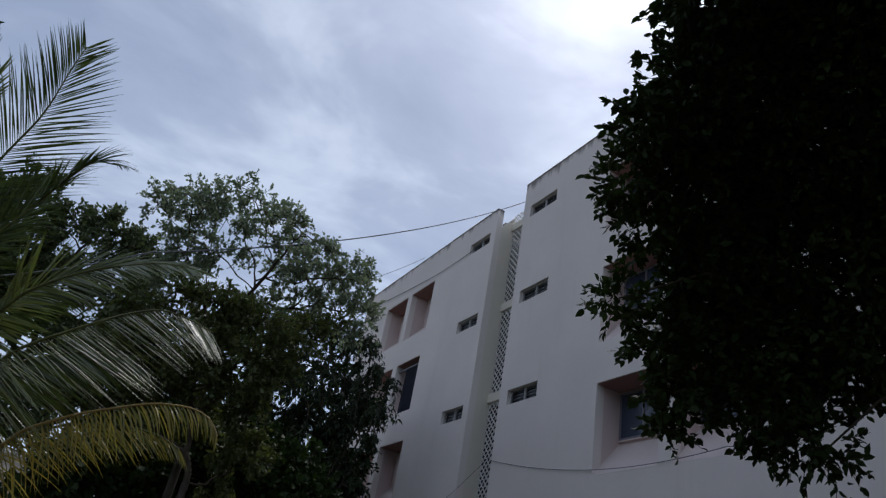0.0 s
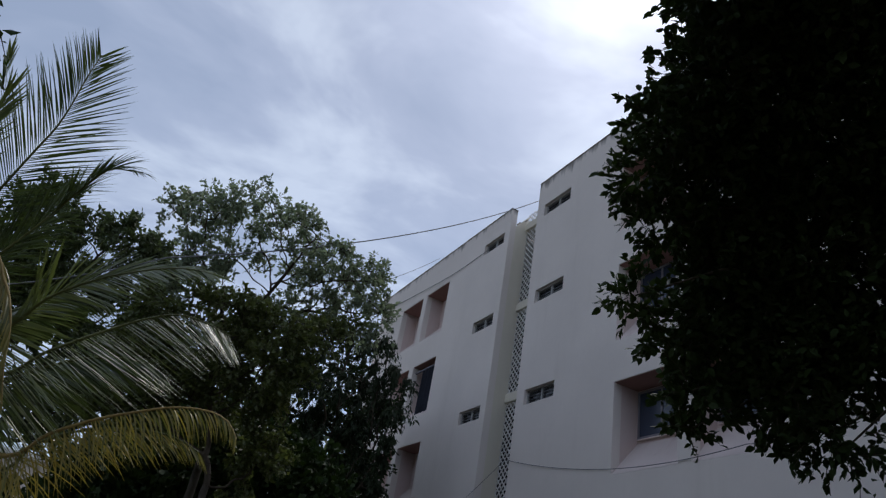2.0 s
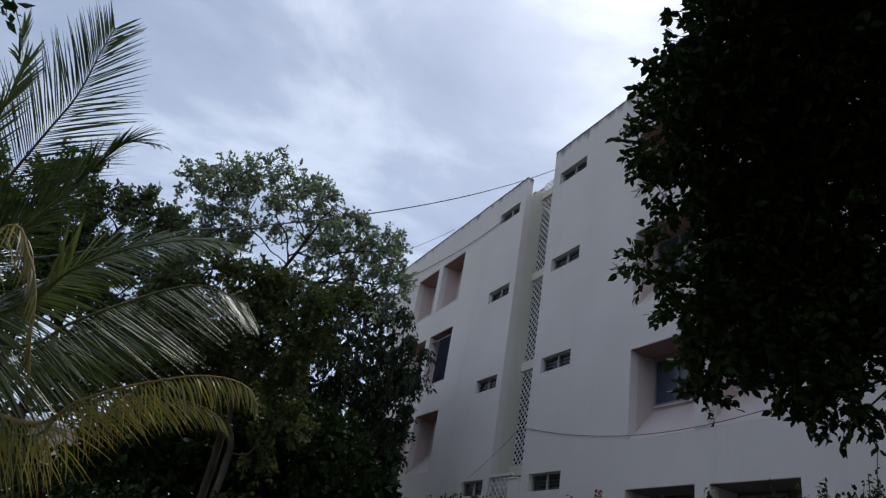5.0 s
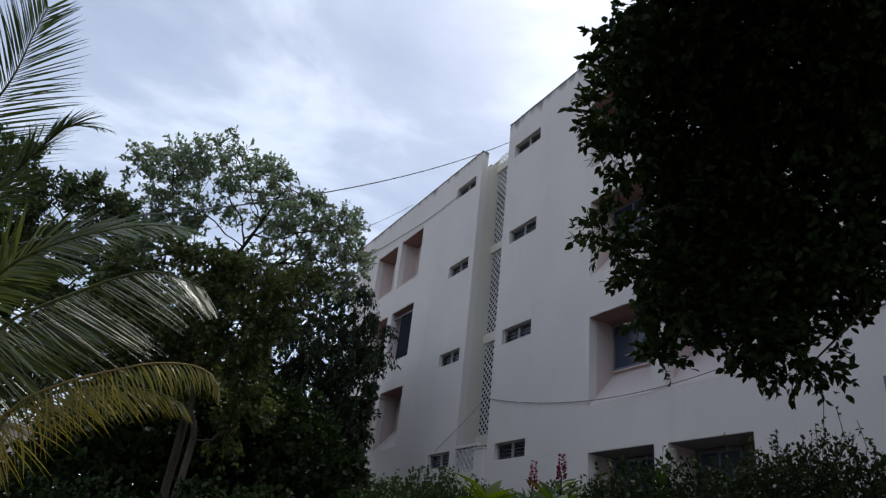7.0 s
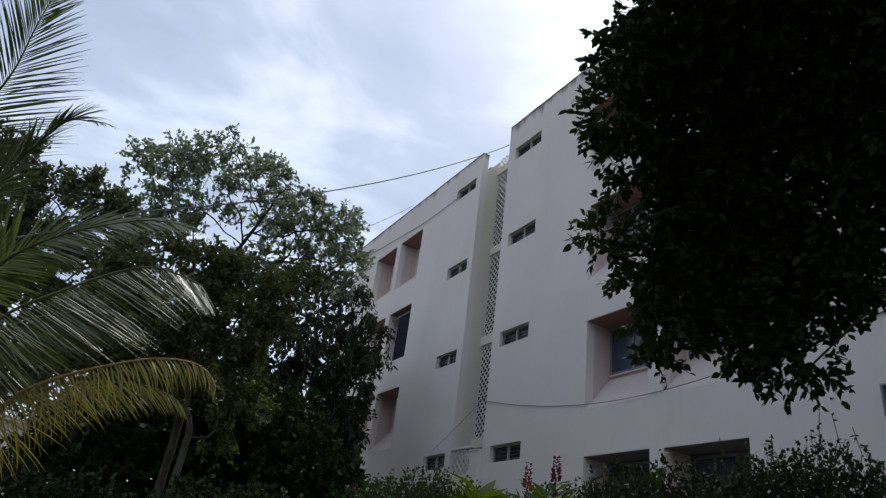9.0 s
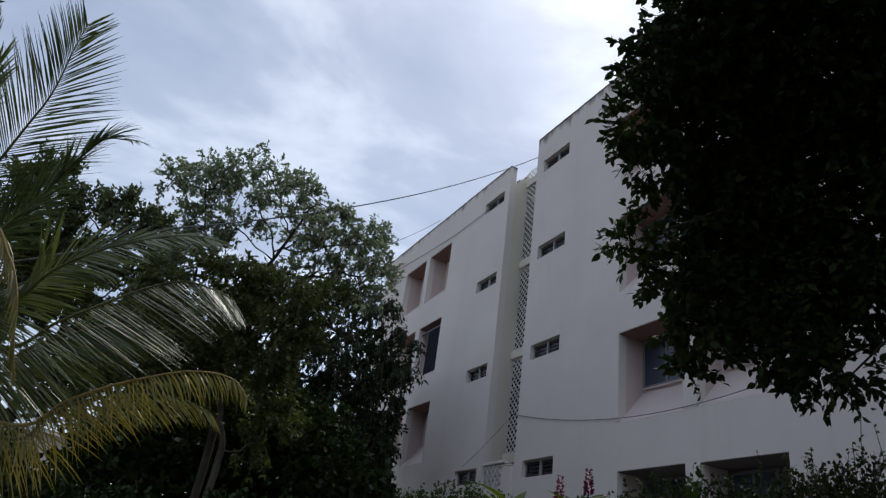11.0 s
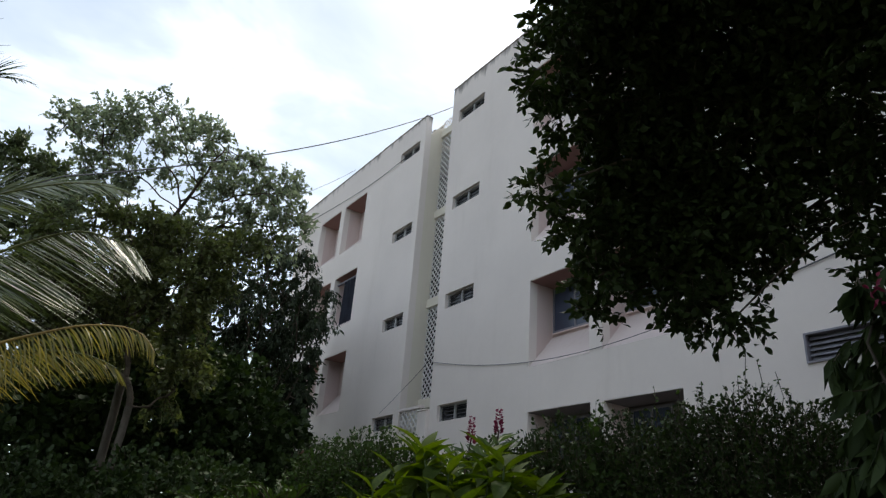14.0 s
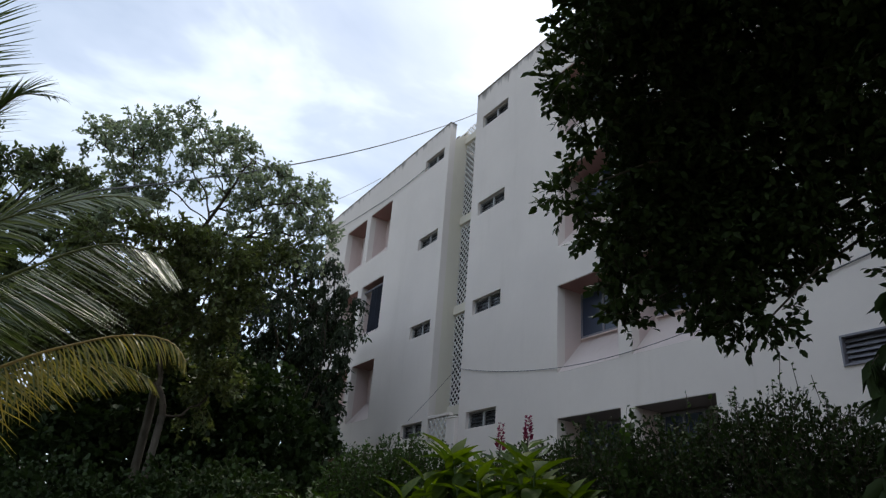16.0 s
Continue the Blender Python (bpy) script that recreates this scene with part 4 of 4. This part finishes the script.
def palm():
    heart = garden(-15, 8.5, 7.2)
    foot = np.array([heart[0] - 0.3, heart[1] - 0.2, 0.0])
    T = tagged(empty("coconut_palm", foot), "young coconut palm with long arching green and yellowing fronds", "palm")
    P, R = limb(np.random.default_rng(3), foot - np.array([0, 0, 0.2]), heart, 0.2, 0.13, 0.01, 24)
    R = R * (1 + 0.06 * (np.arange(24) % 2))
    V, F = tube_arrays(P, R, 14)
    from_arrays("trunk", V - foot, F, M_PALMBARK, T)

    def line(*rows):
        return [heart] + [garden(*r) for r in rows]

    toward = (0.2, -0.95, -0.25)
    frond(T, line((-12.1, 25.5, 7.1), (-11.3, 29.7, 7.0), (-11.3, 33.3, 7.0), (-11.2, 35.4, 6.9)), 0.92, M_FROND_DARK, M_RACHIS, 1, 0.10, 112, face=toward, lean=0.45, width=0.0125, sweep=0.55)
    frond(T, line((-9.6, 21, 6.8), (-8, 25, 6.6), (-6.5, 28.1, 6.4), (-4.5, 28.9, 6.2)), 0.75, M_FROND_DARK, M_RACHIS, 2, 0.45, 110, face=(0.1, -0.6, 0.6), width=0.016, lean=0.75, spread=0.6)
    light = (0.25, -0.6, 0.73)      # blade normal aimed so that leaflets show a sun glint
    frond(T, line((-8.2, 14.2, 7.0), (-6.0, 17.9, 6.9), (-3.0, 20.7, 6.8), (0.7, 22.8, 6.6), (2.8, 23.5, 6.5), (4.7, 23.7, 6.4)), 0.66, M_FROND, M_RACHIS, 4, 0.12, 120, hang=0.42, face=(0.1, -0.75, 0.6), lean=0.75, spread=0.62, width=0.018, sweep=0.5)
    frond(T, line((-7.0, 11.6, 6.8), (-4.4, 14.4, 6.6), (-1.4, 17.0, 6.5), (1.0, 18.8, 6.4), (3.3, 19.9, 6.3), (5.7, 19.9, 6.2), (7.6, 19.5, 6.1)), 0.98, M_FROND, M_RACHIS, 5, 0.06, 104, hang=1.07, face=(0, 0, 1), lean=0.95, spread=0.34, width=0.0165, sweep=0.35, turned=light)
    frond(T, line((-4.8, 6.9, 6.5), (-2.0, 9.1, 6.3), (0.4, 10.8, 6.2), (2.9, 12.1, 6.0), (5.5, 13.2, 5.9), (8.1, 13.6, 5.8), (9.8, 13.2, 5.7), (10.8, 12.1, 5.6)), 0.52, M_FROND_DRY, M_RACHIS_DRY, 6, 0.7, 84, hang=1.1, spread=0.42, lean=0.45, width=0.014, out=0.5)
    frond(T, line((-4.7, 6.0, 6.7), (-2.5, 8.2, 6.5), (0.0, 9.9, 6.4), (3.3, 10.9, 6.3), (6.3, 11.1, 6.2), (8.4, 10.5, 6.1)), 0.6, M_FROND_DRY, M_RACHIS, 7, 0.3, 84, hang=0.9, spread=0.4, lean=0.7, width=0.014, out=0.4)
    frond(T, line((-8.0, 9.6, 7.0), (-5.2, 12.4, 6.9), (-2.0, 14.6, 6.8), (1.2, 15.6, 6.7), (3.6, 15.4, 6.6)), 0.7, M_FROND_DARK, M_RACHIS, 14, 0.2, 100, hang=0.9, spread=0.4, lean=0.8, width=0.017, out=0.5)
    frond(T, line((-11, 11.6, 7.4), (-8.6, 15.2, 7.4), (-5.6, 18.0, 7.4), (-2.6, 19.0, 7.3)), 0.7, M_FROND_DARK, M_RACHIS, 15, 0.3, 96, hang=0.7, spread=0.5, lean=0.8, width=0.022, out=0.3)
    frond(T, line((-15.3, 27.6, 6.8), (-16, 29.9, 6.7), (-16.9, 32.2, 6.6)), 0.55, M_FROND, M_RACHIS, 9, 0.2, 70, face=(0.9, -0.3, 0), lean=0.9)
    frond(T, line((-11.5, 18.8, 6.4), (-9.2, 18.0, 6.1), (-7.6, 15.6, 5.9), (-6.6, 12.6, 5.8), (-5.6, 10.2, 5.7)), 0.42, M_FROND_DRY, M_RACHIS_DRY, 10, 0.8, 80, hang=0.7, spread=0.4, width=0.016, turned=light)
    frond(T, line((-26, 20, 7.6), (-36, 26, 7.6), (-48, 22, 7.6)), 0.8, M_FROND, M_RACHIS, 11, 0.5, 70)
    frond(T, line((-24, 24, 8.0), (-32, 34, 8.6), (-40, 36, 9.6)), 0.8, M_FROND, M_RACHIS, 12, 0.4, 70)


palm()


# ---- hedge and shrubs ----
def hedge(name, label, seed, spec, n, size, leaf, per=7):
    rng = np.random.default_rng(seed)
    blobs = []
    foot = None
    for a, top, d, w in spec:
        x, y = math.sin(radians(a)) * d, math.cos(radians(a)) * d
        z0 = ground_z(x, y)
        z1 = 1.58 + math.tan(radians(top)) * d
        blobs.append(((x, y, (z0 + z1) / 2), (w, w, (z1 - z0) / 2)))
        foot = foot if foot is not None else np.array((x, y, z0))
    T = tagged(empty(name, foot), label, "hedge")
    tips, ways = in_blobs(rng, blobs, n, 0.6)
    ways[:, 2] += 0.5
    (V, F), (ta, tb) = sprig_leaves(rng, tips, ways, per, 0.16, size, LEAF_OVAL if size > 0.055 else LEAF_PLAIN, 1.15, 0.0)
    from_arrays("foliage", V - foot, F, leaf, T)["kind"] = "stuff"
    V, F = twig_arrays(rng, ta, tb, 0.003)
    from_arrays("brushwood", V - foot, F, M_TWIG, T)["kind"] = "stuff"
    chunks = []
    for (c, r) in blobs:
        for k in range(4):
            p, q = limb(rng, (c[0] + rng.normal(0, 0.1), c[1] + rng.normal(0, 0.1), c[2] - r[2] - 0.1), np.array(c) + rng.normal(0, 0.4, 3) * np.array(r) * 0.8, 0.02, 0.006)
            chunks.append(tube_arrays(p, q, 5))
    V, F = join_arrays(chunks)
    from_arrays("stem", V - foot, F, M_TWIG, T)["kind"] = "stuff"
    return T


hedge("clipped_hedge", "leafy green hedge before the white wall", 41, [(23.8, 5.0, 8.4, 0.4), (24.9, 6.6, 8.3, 0.45), (26.4, 7.3, 8.2, 0.5), (28, 7.7, 8.0, 0.5), (30, 7.9, 7.9, 0.5), (32.2, 7.4, 7.8, 0.5), (35, 6.8, 7.6, 0.6), (37.5, 6.6, 7.4, 0.5)], 12000, 0.042, M_LEAF_HEDGE)
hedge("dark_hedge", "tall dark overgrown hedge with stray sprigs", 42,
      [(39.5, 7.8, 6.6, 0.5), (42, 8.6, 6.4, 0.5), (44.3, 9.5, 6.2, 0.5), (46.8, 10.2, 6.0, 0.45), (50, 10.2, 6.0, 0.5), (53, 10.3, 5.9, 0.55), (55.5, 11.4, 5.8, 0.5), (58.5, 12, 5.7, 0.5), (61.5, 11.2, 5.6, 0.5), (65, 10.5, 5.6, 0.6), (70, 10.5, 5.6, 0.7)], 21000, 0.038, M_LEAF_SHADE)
hedge("stray_sprig", "single upright leafy sprig above the hedge", 44, [(47.2, 12.9, 5.7, 0.07)], 60, 0.06, M_LEAF_HEDGE)
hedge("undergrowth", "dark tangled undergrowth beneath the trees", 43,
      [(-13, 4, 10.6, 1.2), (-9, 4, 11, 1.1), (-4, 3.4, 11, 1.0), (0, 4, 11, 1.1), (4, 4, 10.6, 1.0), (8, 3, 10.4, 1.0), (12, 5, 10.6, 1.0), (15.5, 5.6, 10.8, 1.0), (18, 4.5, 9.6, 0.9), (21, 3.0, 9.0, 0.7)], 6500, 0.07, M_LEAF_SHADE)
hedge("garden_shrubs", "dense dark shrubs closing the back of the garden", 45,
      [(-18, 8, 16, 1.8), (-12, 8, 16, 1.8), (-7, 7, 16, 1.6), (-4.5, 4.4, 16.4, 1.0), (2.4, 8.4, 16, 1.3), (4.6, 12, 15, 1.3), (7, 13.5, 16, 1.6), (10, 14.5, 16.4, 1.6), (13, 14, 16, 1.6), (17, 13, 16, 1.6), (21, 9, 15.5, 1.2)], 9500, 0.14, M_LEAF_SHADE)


def fern(bearing, rise, reach, seed):
    """Fern: a rosette of short arching fronds."""
    rng = np.random.default_rng(seed)
    c = garden(bearing, rise, reach)
    z = ground_z(c[0], c[1])
    T = tagged(empty("fern", (c[0], c[1], z)), "dark green fern with arching fronds in the shade", "fern", "ferns under the trees")
    top = np.array([c[0], c[1], c[2] - 0.35])
    for k in range(9):
        a = k * 0.7 + rng.uniform(-0.2, 0.2)
        d = np.array([math.cos(a), math.sin(a), 0])
        frond(T, [np.array([c[0], c[1], z - 0.02]), top + d * 0.12 - np.array([0, 0, 0.3]), top + d * 0.3 + np.array([0, 0, 0.12]), top + d * 0.6 + np.array([0, 0, rng.uniform(0.1, 0.3)])],
              0.2, M_LEAF_HEDGE, M_TWIG, seed * 20 + k, 0.3, 26, 0.4, width=0.03)


fern(20.6, 3.6, 8.2, 81)
fern(22.6, 4.6, 8.0, 82)
fern(18.0, 3.2, 8.4, 83)


def tendril(bearing, rise, reach, height, seed):
    """Wiry shoot standing out of the hedge, with tiny leaves."""
    rng = np.random.default_rng(seed)
    tip = garden(bearing, rise, reach)
    foot = np.array([tip[0], tip[1], ground_z(tip[0], tip[1])])
    T = tagged(empty("wiry_shoot", foot), "thin wiry shoot rising out of the dark hedge", "shoot", "wiry shoots on the hedge")
    P, R = limb(rng, foot - np.array([0, 0, 0.05]), tip, 0.006, 0.0025, 0.02, 12)
    V, F = tube_arrays(P, R, 5)
    from_arrays("stem", V - foot, F, M_TWIG, T)
    n = 9
    u = rng.uniform(1 - height / max(0.3, tip[2] - foot[2]), 1, n)
    base = np.stack([np.interp(u, np.linspace(0, 1, 12), P[:, k]) for k in range(3)], 1)
    V, F = leaves_arrays(rng, base, rng.normal(0, 1, (n, 3)), np.full(n, 0.035), LEAF_PLAIN, 1.0)
    from_arrays("foliage", V - foot, F, M_LEAF_HEDGE, T)["kind"] = "stuff"


for k, (b, r) in enumerate(((59.4, 14.7), (57.9, 13.6), (53.4, 12.4), (60.6, 13.8), (58.7, 15.6), (55.2, 13.2), (51.6, 12.6))):
    tendril(b, r, 5.7, 0.35, 90 + k)


def broad_shrub():
    """Bright shrub: upright stems with whorls of broad pointed leaves, each leaf a mesh of its own."""
    rng = np.random.default_rng(51)
    c = garden(36.9, 0, 3.4)
    foot = np.array([c[0], c[1], ground_z(c[0], c[1])])
    T = tagged(empty("broad_leaved_shrub", foot), "bright green shrub with broad pointed leaves", "shrub")
    kinds = []
    for v in range(3):
        L, W = 1.0, 0.205 + 0.025 * v
        verts, faces = [], []
        n = 7
        for i in range(n):
            u = i / (n - 1)
            w = W * math.sin(math.pi * u**0.8) * (1 - 0.25 * u) + 0.004
            z = -0.22 * u * u * (1 + 0.4 * v)
            verts += [(-w, u * L, z + 0.35 * w), (0, u * L, z), (w, u * L, z + 0.35 * w)]
        for i in range(n - 1):
            a = 3 * i
            faces += [(a, a + 1, a + 4, a + 3), (a + 1, a + 2, a + 5, a + 4)]
        kinds.append(mesh_of("leaf", verts, faces, M_LEAF_BRIGHT, True))
    chunks = []
    right = np.array([math.cos(radians(37)), -math.sin(radians(37)), 0])
    rest = []
    for k in range(58):
        off = right * rng.uniform(-0.42, 0.46) + np.array([math.sin(radians(37)), math.cos(radians(37)), 0]) * rng.uniform(-0.3, 0.35)
        s = abs(off @ right) / 0.5
        top = foot + off * 1.0 + np.array([0, 0, 2.0 - 0.24 * s**2 - rng.uniform(0, 0.42) ** 1.3 - foot[2]])
        P, R = limb(rng, foot + off * 0.4, top, 0.011, 0.005, 0.04, 7)
        chunks.append(tube_arrays(P, R, 5))
        for j in range(9):
            p = P[6] - np.array([0, 0, 0.035]) * (j // 2)
            az = j * 2.4 + rng.uniform(0, 0.6)
            lift = rng.uniform(0.3, 1.6) if j < 3 else rng.uniform(-0.9, 0.3)
            kind = kinds[rng.integers(3)]
            d = Vector((math.cos(az), math.sin(az), lift)).normalized()
            x = d.cross(Vector((0, 0, 1))).normalized()
            z = x.cross(d)
            sz = rng.uniform(0.12, 0.21)
            m = Matrix((x * sz, d * sz, z * sz)).transposed().to_4x4()
            m.translation = Vector(p - foot)
            if k < 33:
                o = new("leaf", kind)
                o.parent = T
                o.matrix_basis = m
            else:
                rest.append((np.array([m @ v.co for v in kind.vertices]), np.array([tuple(q.vertices) for q in kind.polygons])))
    V, F = join_arrays(chunks)
    from_arrays("stem", V - foot, F, M_LEAF_NARROW, T)
    V, F = join_arrays(rest)
    from_arrays("inner_leaves", V, F, M_LEAF_INNER, T)["kind"] = "stuff"


broad_shrub()


def flower_spike_plant(bearing, rise, reach, seed):
    rng = np.random.default_rng(seed)
    tip = garden(bearing, rise, reach)
    foot = np.array([tip[0], tip[1], ground_z(tip[0], tip[1])])
    T = tagged(empty("flowering_plant", foot), "slender plant with narrow leaves and a crimson flower spike", "plant", "flower spikes by the hedge")
    P, R = limb(rng, foot - np.array([0, 0, 0.05]), tip - np.array([0, 0, 0.2]), 0.012, 0.006, 0.01)
    V, F = tube_arrays(P, R, 5)
    from_arrays("stem", V - foot, F, M_TWIG, T)
    n = 130
    u = rng.uniform(0, 1, n)
    a = rng.uniform(0, 6.28, n)
    base = tip - np.array([0, 0, 0.24]) + np.stack([np.cos(a) * 0.012, np.sin(a) * 0.012, u * 0.2], 1)
    way = np.stack([np.cos(a), np.sin(a), 0.5 + 0 * a], 1)
    V, F = leaves_arrays(rng, base, way, 0.036 * (1.15 - 0.7 * u), LEAF_PLAIN, 1.0)
    from_arrays("flower_spike", V - foot, F, M_FLOWER, T, )
    n = 90
    u = rng.uniform(0, 1, n)
    a = rng.uniform(0, 6.28, n)
    base = P[6][None] * 0 + (tip - np.array([0, 0, 0.28])) - np.stack([0 * u, 0 * u, u * 0.7], 1) + rng.normal(0, 0.07, (n, 3)) * np.array([1, 1, 0.2])
    way = np.stack([np.cos(a), np.sin(a), 0.6 + 0 * a], 1)
    V, F = leaves_arrays(rng, base, way, np.full(n, 0.17), LEAF_PLAIN, 0.45)
    from_arrays("leaves", V - foot, F, M_LEAF_NARROW, T)["kind"] = "stuff"


flower_spike_plant(36.9, 10.3, 5.4, 61)
flower_spike_plant(39.1, 11.1, 5.4, 62)


def drooping_sapling():
    """Sapling with long drooping leaves in shade."""
    rng = np.random.default_rng(71)
    c = garden(72, 0, 3.4)
    foot = np.array([c[0], c[1], ground_z(c[0], c[1])])
    T = tagged(empty("mango_sapling", foot), "shaded sapling with long drooping dark leaves", "tree")
    blobs = [(garden(a, e, d), (r,) * 3) for a, e, d, r in ((67.2, 20.0, 3.7, 0.05), (68.6, 19.6, 3.7, 0.10), (65.6, 14.6, 3.7, 0.05), (64.8, 13.0, 3.7, 0.05), (70.4, 15, 3.7, 0.22), (68, 13, 3.7, 0.14), (68.6, 9, 3.4, 0.24), (68, 5, 3.4, 0.26), (70.5, 10, 3.4, 0.3))]
    tips, ways = in_blobs(rng, blobs, 165, 0.4)
    (V, F), (ta, tb) = sprig_leaves(rng, tips, ways, 8, 0.1, 0.15, LEAF_OVAL, 0.42, 1.5, 0.2)
    from_arrays("foliage", V - foot, F, M_LEAF_NEAR, T)["kind"] = "stuff"
    n = 12
    flush = garden(68.4, 18.6, 3.3) + rng.normal(0, 0.03, (n, 3))
    V, F = leaves_arrays(rng, flush, rng.normal(0, 1, (n, 3)), np.full(n, 0.055), LEAF_OVAL, 0.5)
    tagged(from_arrays("young_leaves", V - foot, F, M_FLOWER, T), "tuft of crimson young leaves")
    V, F = twig_arrays(rng, ta, tb, 0.004)
    from_arrays("brushwood", V - foot, F, M_TWIG, T)["kind"] = "stuff"
    P, R = limb(rng, foot - np.array([0, 0, 0.1]), blobs[4][0], 0.035, 0.012, 0.03)
    V, F = tube_arrays(P, R, 8)
    from_arrays("trunk", V - foot, F, M_BARK, T)
    for c, _ in blobs:
        P2, R2 = limb(rng, P[4], c, 0.012, 0.005, 0.05)
        V, F = tube_arrays(P2, R2, 5)
        from_arrays("limb", V - foot, F, M_BARK, T)


drooping_sapling()


def far_house():
    h = tagged(empty("white_house", (-0.5, 34, 0)), "white sunlit house glimpsed between the trees", "house")
    part("wall", box_bm((-2.6, 0, 0), (1.6, 6, 5.6)), M_WALL, h)
    part("roof", box_bm((-2.9, -0.4, 5.6), (1.9, 6.4, 5.8), 0.02), M_JALI, h)
    for x in (-2.2, 0.2):
        w = part("window", box_bm((x, -0.03, 1.2), (x + 1.1, 0.05, 2.4)), M_FRAME, h)
        part("pane", box_bm((x + 0.08, -0.04, 1.28), (x + 1.02, -0.03, 2.32)), M_GLASS, w)


far_house()
